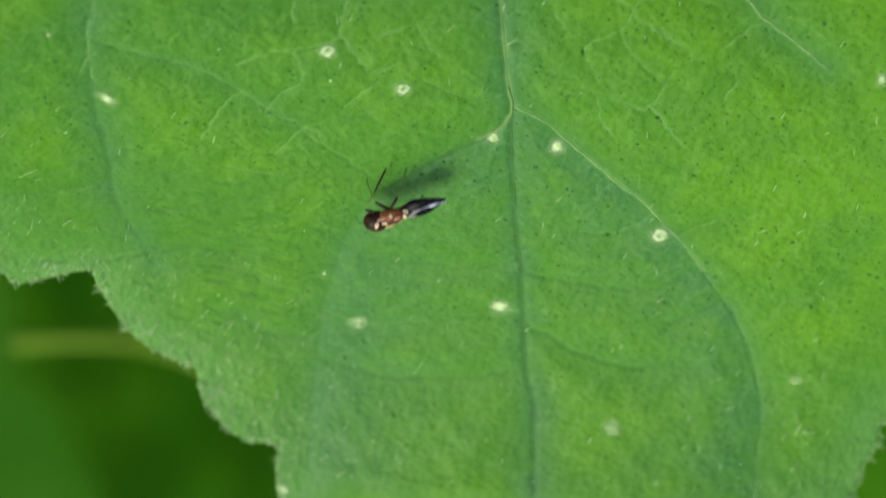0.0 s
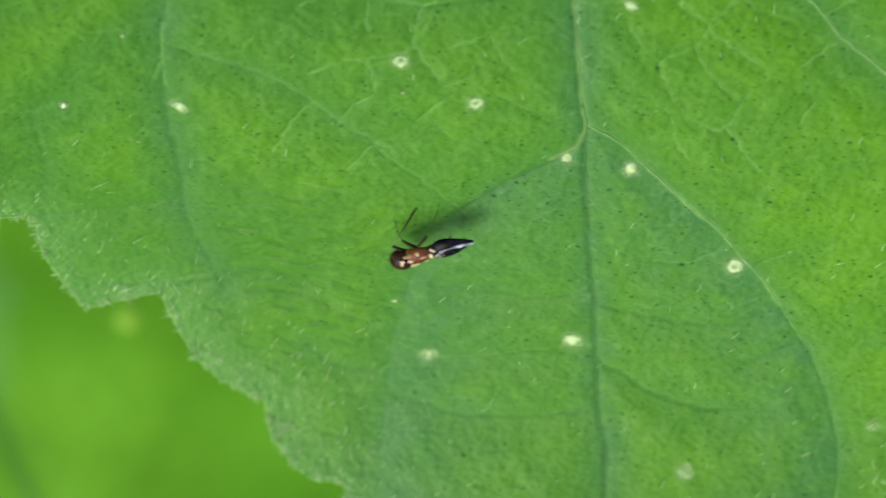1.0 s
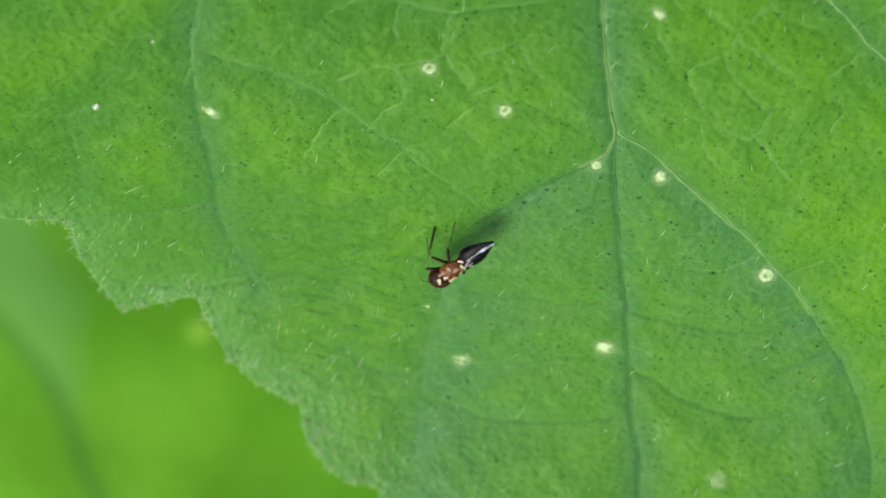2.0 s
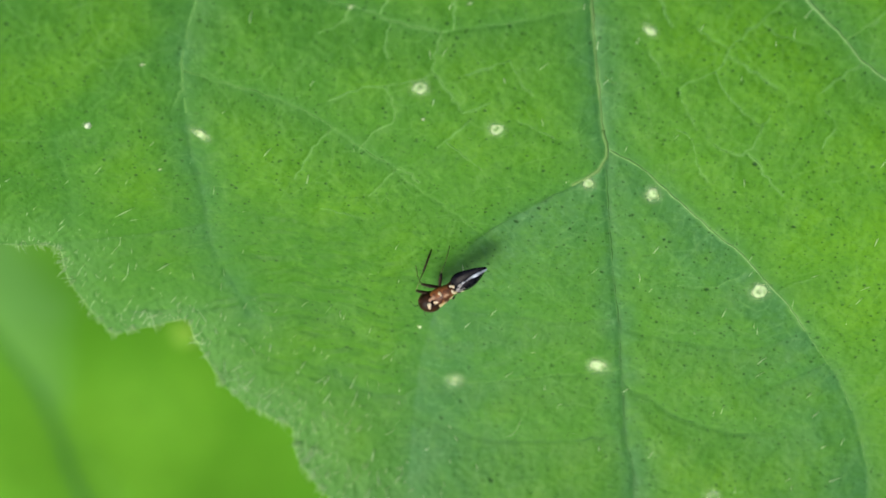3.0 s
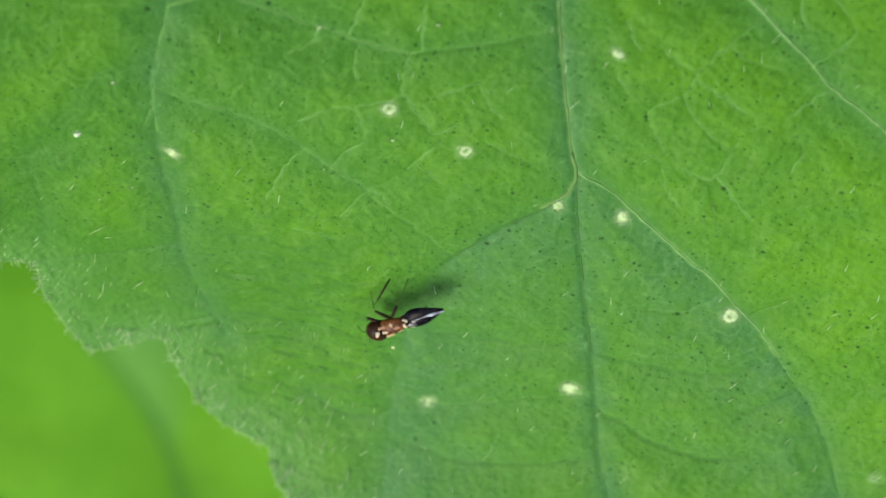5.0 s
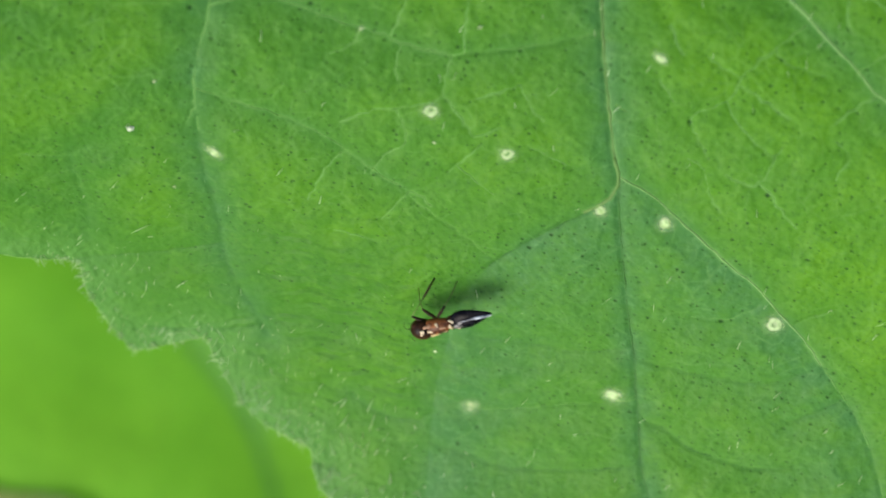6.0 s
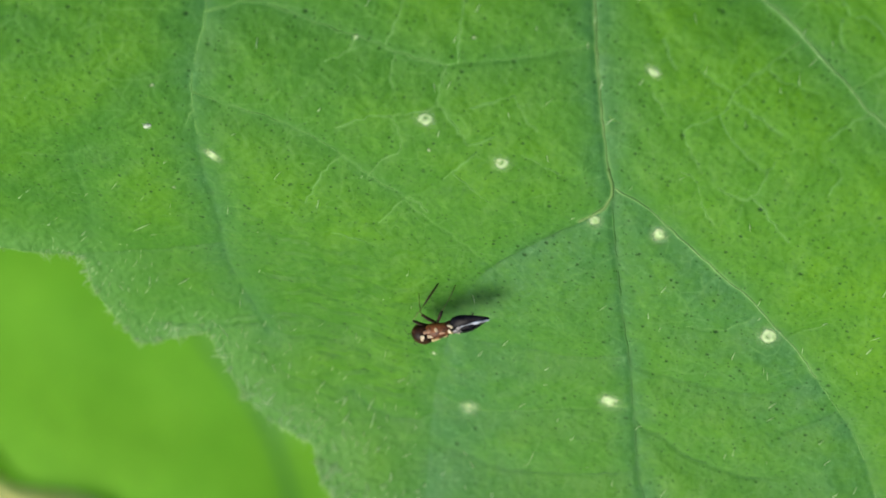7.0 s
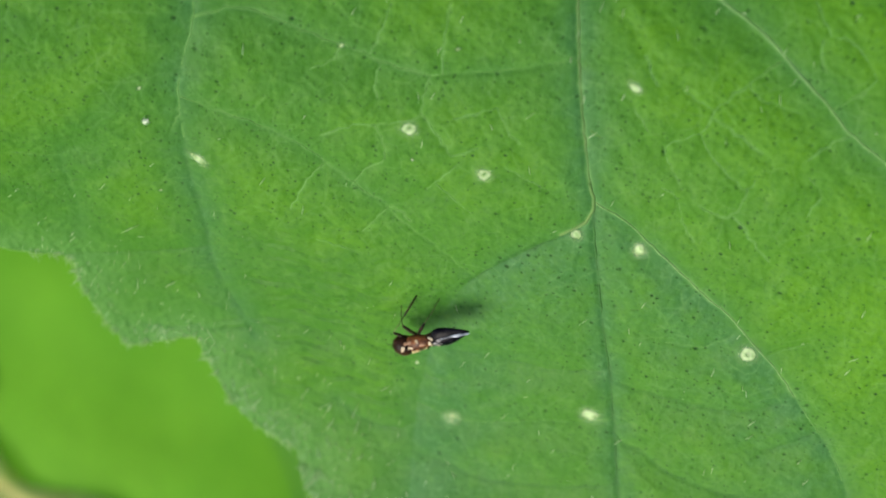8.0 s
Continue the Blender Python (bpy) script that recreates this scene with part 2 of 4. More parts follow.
LOWER_RIB = plain_green("lower_leaf_rib", (0.060, 0.220, 0.030), (0.075, 0.250, 0.040), 40, 0.6, 0.2)
WITHERED = plain_green("withered_rim", (0.560, 0.600, 0.150), (0.680, 0.660, 0.260), 200, 0.7, 0.3)
# the shadow line beside the dry edge, put into a darker green
SHADED_FOLD = plain_green("shaded_fold", (0.095, 0.310, 0.004), (0.120, 0.350, 0.008), 90, 0.6, 0.2, 0.0003, 0.05)
SPOT = plain_green("yellow_spot", (0.260, 0.560, 0.030), (0.330, 0.620, 0.060), 300, 0.6, 0.3)
# leaves low in the plant: their shade is put into this dark green
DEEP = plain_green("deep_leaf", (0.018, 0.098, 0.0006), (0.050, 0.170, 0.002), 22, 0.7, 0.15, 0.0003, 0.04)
STALK = plain_green("stalk", (0.105, 0.230, 0.004), (0.140, 0.270, 0.008), 60, 0.5, 0.1)
SOIL = soil_material()
WING = shell_material("black_wing", (0.002, 0.002, 0.004), (0.006, 0.006, 0.009), 2400, 0.24, 0.0, 0.05)
RUST = shell_material("rust_shell", (0.045, 0.013, 0.004), (0.215, 0.072, 0.017), 2300, 0.5, 0.0, 0.22)
UMBER = shell_material("umber_shell", (0.007, 0.003, 0.002), (0.036, 0.013, 0.004), 2000, 0.45, 0.0, 0.12)
CREAM = shell_material("cream_mark", (0.36, 0.26, 0.13), (0.80, 0.71, 0.48), 4200, 0.5)
TAN = shell_material("tan_mark", (0.220, 0.110, 0.050), (0.300, 0.170, 0.090), 2600, 0.45)
PALE_MARK = shell_material("straw_mark", (0.300, 0.250, 0.090), (0.480, 0.420, 0.200), 2600, 0.5)
SMOKE = shell_material("smoky_membrane", (0.080, 0.078, 0.080), (0.190, 0.185, 0.185), 2200, 0.35)
# the sky's gleam on the wings, put into a pale bluish colour
SHEEN = shell_material("painted_sheen", (0.10, 0.115, 0.14), (0.36, 0.40, 0.46), 2600, 0.25)
EYE = shell_material("dark_red_eye", (0.022, 0.007, 0.004), (0.060, 0.017, 0.007), 4000, 0.4, 0.0, 0.15)
LIMB = shell_material("dark_limb", (0.007, 0.004, 0.003), (0.024, 0.011, 0.006), 3000, 0.5, 0.0, 0.15)
PALE_LIMB = shell_material("straw_limb", (0.080, 0.140, 0.020), (0.140, 0.200, 0.040), 3000, 0.45)
MITE = shell_material("white_mite", (0.50, 0.62, 0.40), (0.66, 0.74, 0.54), 9000, 0.5)


# ---- mesh helpers ----
def finish(name, bm, mat, parent=None, label="", smooth=True):
    me = bpy.data.meshes.new(name)
    bm.normal_update()
    bm.to_mesh(me)
    bm.free()
    me.materials.append(mat)
    for f in me.polygons:
        f.use_smooth = smooth
    ob = new(name, me)
    ob.parent = parent
    return tagged(ob, label)


def sheet(name, verts, faces, mat, parent=None, label=""):
    me = bpy.data.meshes.new(name)
    me.from_pydata([tuple(v) for v in verts], [], faces)
    me.materials.append(mat)
    for f in me.polygons:
        f.use_smooth = True
    ob = new(name, me)
    ob.parent = parent
    return tagged(ob, label)


def empty(name, m, label, category, group=""):
    ob = new(name)
    ob.empty_display_size = 0.002
    ob.matrix_world = m
    return tagged(ob, label, category, group)


def loft(bm, rings, n=14, squash=1.0):
    """A closed skin through rings of (centre, half width along y, half height along z), centres in order along x."""
    loops = []
    for (x, y, z), wide, high in rings:
        loops.append([bm.verts.new((x, y + wide * math.cos(a), z + high * math.sin(a) * (squash if math.sin(a) < 0 else 1)))
                      for a in (2 * math.pi * k / n for k in range(n))])
    for one, two in zip(loops, loops[1:]):
        for k in range(n):
            bm.faces.new((one[k], one[(k + 1) % n], two[(k + 1) % n], two[k]))
    bm.faces.new(loops[0][::-1])
    bm.faces.new(loops[-1])


def tube(bm, points, radii, n=7):
    """A tapered tube along points."""
    pts = [Vector(p) for p in points]
    loops, side = [], None
    for k, p in enumerate(pts):
        way = (pts[min(k + 1, len(pts) - 1)] - pts[max(k - 1, 0)]).normalized()
        if side is None:
            side = way.orthogonal().normalized()
        side = (side - way * side.dot(way)).normalized()
        up = way.cross(side)
        loops.append([bm.verts.new(p + radii[k] * (math.cos(a) * side + math.sin(a) * up)) for a in (2 * math.pi * j / n for j in range(n))])
    for one, two in zip(loops, loops[1:]):
        for j in range(n):
            bm.faces.new((one[j], one[(j + 1) % n], two[(j + 1) % n], two[j]))
    bm.faces.new(loops[0][::-1])
    bm.faces.new(loops[-1])


def ball(bm, centre, rx, ry, rz, u=12, v=8):
    bmesh.ops.create_uvsphere(bm, u_segments=u, v_segments=v, radius=1.0, matrix=Matrix.Translation(centre) @ Matrix.Diagonal((rx, ry, rz, 1)))


def spline(points, step):
    """Points along a smooth curve through the given ones, about a step apart."""
    p = np.array(points, float)
    p = np.vstack([2 * p[0] - p[1], p, 2 * p[-1] - p[-2]])
    out = []
    for a, b, c, d in zip(p, p[1:], p[2:], p[3:]):
        n = max(1, int(np.ceil(np.linalg.norm(c - b) / step)))
        for u in np.arange(n) / n:
            out.append(0.5 * (2 * b + (c - a) * u + (2 * a - 5 * b + 4 * c - d) * u**2 + (3 * b - a - 3 * c + d) * u**3))
    return np.array(out + [p[-2]])


# ---- the leaf's form, in millimetres of its own space ----
BEND = [-0.1436, 0.8682, -0.6956, -1.0225, 0.2976, -1.8022, -0.1722, 0.2503, 0.5716, -0.1414]


def bend(x, y):
    u, v = x / 20, y / 15
    return sum(c * u**a * v**b for c, (a, b) in zip(BEND, [(a, b) for a in range(4) for b in range(4 - a)]))


def form(x, y):
    """The large form of the blade: a shallow saddle, carried on straight past the known part and drooping at the tip."""
    cx, cy = np.clip(x, -29, 33), np.clip(y, -26, 19)
    gx, gy = (bend(cx + 0.1, cy) - bend(cx - 0.1, cy)) / 0.2, (bend(cx, cy + 0.1) - bend(cx, cy - 0.1)) / 0.2
    return bend(cx, cy) + 0.7 * gx * (x - cx) + 0.7 * np.clip(gy, -0.35, 0.3) * (y - cy) - 0.012 * np.clip(-y - 24, 0, 60) ** 2


# Ribs: half width of the groove, how pale the line in it is (below 0: dark, as groove shade), and the points they run
# through.
RIBS = {
    "main_upper": (0.55, 0.9, [(6.7, 23.0), (6.9, 18.3), (7.1, 15.9), (7.3, 13.0), (7.5, 11.0), (7.7, 9.2), (7.9, 7.6), (8.1, 5.9), (8.4, 4.3)]),
    "main_lower": (0.5, -0.8, [(8.4, 4.3), (8.4, 2.8), (8.7, -1.0), (8.9, -3.1), (9.1, -5.3), (9.6, -9.3), (9.7, -11.5), (9.9, -13.1), (10.2, -17.2), (10.8, -19.6), (10.9, -23.0), (11.0, -26.5)]),
    "left_branch": (0.45, -0.7, [(8.3, 4.0), (7.7, 2.9), (6.7, 2.0), (5.4, 1.2), (3.5, -0.2), (1.7, -1.6), (0.6, -2.7)]),
    "left_branch_fade": (0.45, 0.0, [(0.6, -2.7), (-0.4, -4.3), (-1.4, -6.6), (-2.2, -10.0), (-2.9, -13.4), (-3.3, -17.8), (-3.7, -22.8), (-4.0, -27.8)]),
    "right_branch": (0.4, 1.05, [(8.5, 4.6), (9.1, 4.2), (10.3, 3.5), (12.3, 1.5), (14.1, -0.3), (15.4, -1.6), (16.5, -2.5), (18.4, -4.9), (19.6, -6.3), (20.8, -8.2)]),
    "right_fade": (0.4, 0.25, [(20.8, -8.2), (21.8, -9.8), (22.8, -11.4), (23.6, -12.9), (24.4, -15.0), (25.2, -17.6), (25.6, -20.3), (25.5, -25.5)]),
    "main_hook": (0.5, 1.1, [(8.1, 5.9), (8.4, 4.5), (8.2, 3.7), (7.9, 3.1), (7.3, 2.6), (6.4, 2.0)]),
    "left_rib": (0.5, 0.4, [(-13.8, 22.0), (-14.5, 18.2), (-14.7, 15.2), (-15.3, 13.2), (-15.8, 11.2), (-15.9, 9.6), (-15.9, 7.1)]),
    "left_rib_fade": (0.5, -0.4, [(-15.9, 8.4), (-16.0, 5.8), (-15.8, 3.3), (-15.5, 0.7), (-15.5, -2.5), (-15.1, -4.9), (-14.4, -7.0), (-13.4, -9.7)]),
    "left_hook": (0.2, 0.6, [(-15.9, 9.6), (-16.0, 8.9), (-16.3, 8.3), (-16.6, 7.7)]),
    "right_rib": (0.45, 1.1, [(13.0, 18.8), (14.9, 17.4), (16.7, 16.3), (18.1, 15.2), (19.6, 13.7), (21.5, 11.9), (22.5, 10.7), (24.6, 9.1), (26.6, 7.4)]),
    "cross_top": (0.28, 0.7, [(-14.7, 15.5), (-12.1, 16.1), (-9.7, 15.3), (-7.4, 14.3), (-5.5, 13.7), (-4.1, 13.0), (-2.4, 12.5), (-1.2, 12.2)]),
    "cross_top_end": (0.4, 0.2, [(-1.2, 12.2), (0.8, 12.5), (2.7, 12.7), (5.3, 13.2), (7.2, 13.7)]),
    "cross_left": (0.28, 0.6, [(-15.8, 10.2), (-14.1, 9.4), (-11.9, 8.6), (-10.2, 7.8), (-8.3, 6.6), (-7.1, 5.5), (-5.5, 4.1), (-3.9, 2.9)]),
    "cross_left_end": (0.25, 0.35, [(-4.1, 2.8), (-2.8, 1.5), (-0.8, -0.2), (1.6, -2.6)]),
    "side_a": (0.32, -0.5, [(10.1, -17.1), (8.7, -17.5), (5.5, -18.1), (1.5, -18.5), (-0.3, -18.0), (-3.3, -17.4)]),
    "side_b": (0.25, 0.3, [(9.7, -12.1), (7.6, -12.6), (5.4, -13.0), (2.6, -13.7), (-0.3, -14.1), (-2.9, -13.2)]),
    "side_c": (0.28, -0.35, [(9.5, -8.9), (12.0, -9.5), (15.1, -9.9), (17.5, -10.0), (20.2, -8.9)]),
    "side_d": (0.4, -0.4, [(9.9, -13.1), (10.4, -13.8), (11.5, -14.1), (13.1, -15.4), (15.4, -16.1), (17.2, -16.5), (19.6, -16.0)]),
    "side_e": (0.22, -0.3, [(9.2, -8.2), (6.1, -8.7), (2.7, -8.4), (0.2, -8.4)]),
    "side_g": (0.3, -0.4, [(22.0, -11.0), (21.1, -11.7), (19.7, -12.5), (19.1, -12.8)]),
    "side_h": (0.22, 0.3, [(12.9, -5.3), (13.9, -5.3), (15.3, -5.2), (16.9, -4.0)]),
    "side_i": (0.25, 0.3, [(18.8, -5.5), (19.6, -4.9), (21.5, -4.0)]),
    "crease": (0.3, -0.4, [(-8.3, -14.1), (-7.3, -15.1), (-5.8, -15.7), (-4.0, -15.7), (-3.3, -15.1)]),
    "lobe_rib": (0.35, 0.0, [(-22.5, 6.0), (-23.6, 5.3), (-23.6, 3.9), (-23.4, 2.1), (-23.4, 0.3), (-23.7, -1.8)]),
    "lobe_rim": (0.2, 0.4, [(-23.6, 5.3), (-24.6, 5.3), (-26.5, 5.6)]),
    "lobe_a": (0.25, -0.4, [(-24.7, -4.0), (-20.4, -3.2), (-17.9, -2.6), (-15.7, -2.0)]),
    "lobe_crease": (0.32, -0.5, [(-21.0, -10.3), (-19.6, -10.2), (-18.4, -10.0), (-15.9, -9.7), (-14.2, -9.2)]),
    "lobe_b": (0.25, -0.3, [(-17.6, -9.6), (-15.0, -8.7), (-11.7, -7.9), (-8.2, -8.5)]),
}
# Veinlets that close the meshes between the ribs.
for number, path in enumerate((
        [(-4.6, 13.4), (-4.3, 14.2), (-3.9, 15.1), (-3.4, 16.5)], [(-6.4, 14.0), (-6.5, 13.4), (-7.0, 12.8), (-8.1, 12.4)], [(-4.1, 13.0), (-4.3, 12.0), (-4.4, 11.3), (-4.3, 10.7)],
        [(-0.5, 12.3), (-0.5, 13.4), (-0.4, 14.4), (-0.1, 16.5)], [(-1.2, 12.2), (-1.4, 11.5), (-1.6, 10.8), (-1.7, 9.7)], [(-1.7, 9.7), (-2.1, 9.4), (-3.1, 9.2), (-4.4, 8.9)],
        [(-1.7, 9.7), (-1.1, 8.9), (-0.5, 8.0), (0.0, 7.1)], [(0.0, 7.1), (0.8, 7.4), (1.6, 7.8)], [(0.4, 6.6), (-0.4, 5.7), (-1.0, 5.1), (-1.5, 4.6)],
        [(-4.4, 8.9), (-4.1, 8.1), (-3.9, 7.3), (-3.9, 6.7)], [(-3.9, 6.7), (-4.5, 6.0), (-5.1, 5.7), (-6.1, 4.2)], [(2.7, 10.5), (3.1, 9.6), (3.5, 8.8), (4.0, 8.3)],
        [(2.7, 10.5), (0.8, 9.8), (-0.2, 9.4)], [(3.1, 6.7), (4.1, 6.1), (5.7, 5.2)], [(-1.0, 5.1), (-0.2, 4.3), (1.1, 3.1)], [(-7.7, 5.7), (-8.7, 4.5), (-9.3, 3.3), (-9.9, 2.1)],
        [(-3.9, 2.9), (-4.5, 2.2), (-5.0, 1.5), (-5.6, 0.8)], [(-3.9, 2.9), (-3.3, 2.7), (-2.6, 1.9)], [(-8.5, -0.2), (-7.5, -0.4), (-6.1, -0.9)], [(-4.4, 8.9), (-5.7, 8.8), (-7.7, 7.9)],
        [(18.5, 14.3), (16.9, 13.0), (15.1, 11.4), (14.8, 10.5)], [(14.8, 10.5), (14.4, 9.9), (15.1, 8.5), (17.1, 6.6), (17.6, 7.3)], [(17.2, 6.6), (16.7, 5.1), (15.8, 4.6), (14.5, 5.3)],
        [(16.5, 4.7), (17.1, 4.2), (17.5, 3.4), (18.7, 1.9)], [(14.4, 9.9), (12.5, 9.0), (12.6, 8.0), (13.5, 6.2)], [(15.1, 10.9), (16.0, 10.3), (17.9, 9.0)], [(16.9, 13.0), (17.6, 12.2), (19.8, 11.5)],
        [(13.2, 12.5), (14.0, 11.9), (15.0, 11.4)], [(11.0, 14.2), (11.4, 13.3), (11.8, 12.6)], [(10.5, 11.1), (11.0, 10.4), (11.4, 9.7)], [(12.3, 6.2), (13.2, 5.6), (13.7, 3.6), (14.3, 2.6)],
        [(22.6, 10.4), (21.8, 9.9), (20.2, 8.6)], [(20.6, 7.7), (21.4, 6.7), (20.9, 5.8), (20.7, 5.2)], [(20.8, 15.7), (20.7, 14.8), (21.1, 13.9)], [(21.5, 11.7), (22.4, 12.4), (23.3, 13.0)],
        [(20.2, 17.7), (21.2, 16.0), (22.4, 15.7), (23.8, 13.8), (22.4, 12.4)], [(8.1, 9.4), (8.4, 9.1), (8.7, 9.0)])):
    RIBS["veinlet_%d" % number] = (0.18, 0.62 + 0.20 * math.sin(2.3 * number), path)
CURVES = {}
for name, (wide, pale, points) in RIBS.items():
    # thin veins run in small zigzags
    curve = spline(points, 0.7 if wide > 0.2 else 0.5)
    k = np.arange(len(curve))
    sway = (0.03 if wide > 0.39 else 0.075) * np.minimum(1, np.minimum(k, len(k) - 1 - k))
    curve += np.column_stack([sway * np.sin(2.7 * k + 5 * curve[0, 0]), sway * np.sin(3.9 * k + 3 * curve[0, 1])])
    CURVES[name] = (wide, curve)
DEPTH = {"cross_top": 0.35, "cross_left": 0.4, "right_rib": 0.02, "left_branch_fade": 0.2, "side_a": 0.4, "cross_top_end": 0.5, "lobe_rib": 0.3, "left_rib": 0.25, "left_rib_fade": 0.35, "left_branch": 0.55, "right_branch": 0.12, "right_fade": 0.3, "main_upper": 0.6, "main_lower": 0.5, "main_hook": 0.15, "side_d": 0.5}
MAIN = ("main_upper", "main_lower", "left_branch", "left_branch_fade", "right_branch", "right_fade", "left_rib", "left_rib_fade", "right_rib")


def off_curve(x, y, curve):
    """How far points lie from a curve."""
    best = np.full(np.shape(x), 1e9)
    for (ax, ay), (bx, by) in zip(curve, curve[1:]):
        ux, uy = bx - ax, by - ay
        s = np.clip(((x - ax) * ux + (y - ay) * uy) / (ux * ux + uy * uy + 1e-9), 0, 1)
        best = np.minimum(best, np.hypot(x - ax - s * ux, y - ay - s * uy))
    return best


def inside(x, y, loop):
    hit = np.zeros(np.shape(x), bool)
    for (ax, ay), (bx, by) in zip(loop, np.roll(loop, -1, 0)):
        cross = (ay > y) != (by > y)
        hit ^= cross & (x < (bx - ax) * (y - ay) / (by - ay + 1e-12) + ax)
    return hit


def relief(x, y):
    """Grooves over the ribs, pillows between them; how near the main ribs are, how far from any rib, and the soft pale lines along them."""
    x, y = np.asarray(x, float), np.asarray(y, float)
    groove, near, any_off, lines = np.zeros(x.shape), np.zeros(x.shape), np.full(x.shape, 9.0), np.zeros(x.shape)
    quilt = np.full(x.shape, 9.0)
    for name, (wide, curve) in CURVES.items():
        low, high = curve.min(0) - 9, curve.max(0) + 9
        hit = (x > low[0]) & (x < high[0]) & (y > low[1]) & (y < high[1])
        if not hit.any():
            continue
        px, py = x[hit], y[hit]
        d = off_curve(px, py, curve)
        pale = RIBS[name][1]
        groove[hit] = np.maximum(groove[hit], 0.34 * DEPTH.get(name, 0.7) * wide * np.exp(-((d / (0.44 * wide)) ** 2)))
        line = abs(pale) * np.exp(-((d / (0.20 * wide + 0.045)) ** 2)) * (0.62 + 0.38 * np.sin(1.7 * px + 2.3 * py + 9 * wide))
        lines[hit] = np.where(line > np.abs(lines[hit]), math.copysign(1, pale) * line, lines[hit])
        quilt[hit] = np.minimum(quilt[hit], d)
        if wide > 0.2:
            any_off[hit] = np.minimum(any_off[hit], d)
        if name in MAIN:
            full = 0.75 if name.startswith("main") else 0.62 if name.startswith("left_rib") else 0.5
            near[hit] = np.maximum(near[hit], full * np.exp(-d / (3.6 * wide)))
        elif wide > 0.27:
            near[hit] = np.maximum(near[hit], 0.34 * np.exp(-d / (3.0 * wide)))
    left = np.vstack([CURVES["left_branch"][1], CURVES["left_branch_fade"][1]])
    panel = np.vstack([left, CURVES["right_fade"][1][::-1], CURVES["right_branch"][1][::-1]])
    rim = np.minimum(off_curve(x, y, left), np.minimum(off_curve(x, y, CURVES["right_branch"][1]), off_curve(x, y, CURVES["right_fade"][1])))
    near = np.maximum(near, np.where(inside(x, y, panel), 0.72 * np.exp(-rim / 9.0), 0.0))
    pillow = 0.22 * (1 - np.exp(-((any_off / 2.8) ** 2))) + 0.07 * (1 - np.exp(-((quilt / 1.0) ** 2)))
    ripple = 0.045 * np.sin(1.9 * x + 1.3 * np.sin(0.8 * y)) * np.sin(1.6 * y + 1.1 * np.sin(1.1 * x + 0.7))
    ripple += 0.022 * np.sin(4.3 * x + 2.1 * np.sin(2.7 * y)) * np.sin(4.9 * y + 1.7 * np.sin(3.1 * x))
    # cross-wise crinkles on the flank beside the left branch
    crinkle = np.exp(-(((x + 8.5) / 7.5) ** 2) - ((y + 8.5) / 8.5) ** 2)
    wave = np.sin(5.2 * (y + 0.10 * x + 0.35 * np.sin(0.55 * x + 0.4 * y) + 0.16 * np.sin(1.9 * x - 0.7)))
    ripple -= 0.20 * crinkle * np.clip(wave - 0.30, 0, 1) * (0.55 + 0.45 * np.sin(0.9 * x + 1.4 * y))
    # small puffs beside the toothed margin
    puff = 0.05 * np.exp(-off_curve(x, y, FLANK_LINE) / 3.6) * np.sin(6.3 * x + 1.8 * np.sin(3.1 * y)) * np.sin(5.2 * y + 1.9 * np.sin(2.7 * x + 0.6))
    return pillow + puff + ripple * np.clip(any_off / 1.5, 0.2, 1) - groove - 0.3, near, any_off, lines, crinkle


def on_leaf(x, y, lift=0.0):
    """A point of the upper face in the leaf's space, in metres."""
    return Vector((x, y, float(form(x, y) + relief(x, y)[0]) + lift)) * MM


def all_on_leaf(points, lift=0.0):
    """The same for many points at once."""
    p = np.array(points, float)
    z = form(p[:, 0], p[:, 1]) + relief(p[:, 0], p[:, 1])[0] + lift
    return [Vector(v) * MM for v in np.column_stack([p, z])]


# The scalloped margin: the toothed flank, the tip, the far flank, and round the base.
FLANK = [(-31, -3.4), (-27.5, -4.0), (-25.4, -4.2), (-24.7, -4.8), (-24.6, -6.9), (-23.9, -9.4), (-22.9, -11.7), (-22.1, -12.3), (-20.2, -11.6), (-17.6, -10.7),
         (-17.2, -11.8), (-16.7, -13.2), (-16.1, -14.7), (-15.1, -16.6), (-13.9, -17.6), (-12.5, -18.3), (-11.2, -19.0), (-11.0, -20.7), (-10.3, -22.2),
         (-9.0, -23.8), (-7.9, -24.3), (-6.0, -24.4), (-6.0, -26.5), (-5.6, -29)]
TIP = [(-4, -32), (-1.5, -33), (0, -36), (3, -37), (5, -40), (9, -42), (12, -45.5), (14, -42), (17, -40.5), (18.5, -37), (22, -35.5), (23.5, -32), (26.5, -30.5), (28, -27.5), (31, -26)]
FAR = [(32.0, -25.5), (32.4, -23.7), (33.3, -21.8), (33.7, -20.0), (37, -18.5), (38.5, -14), (42, -11), (43, -5), (46, 1), (46, 10), (48, 18), (45, 30), (37, 44), (23, 55)]
BASE = [(9, 57), (6, 52), (2, 58), (-12, 61), (-27, 52), (-37, 37), (-41, 21), (-39, 9), (-35, 5), (-34, -1.2)]
MARGIN = spline(FLANK + TIP + FAR + BASE, 0.25)
FLANK_LINE = spline(FLANK, 1.2)


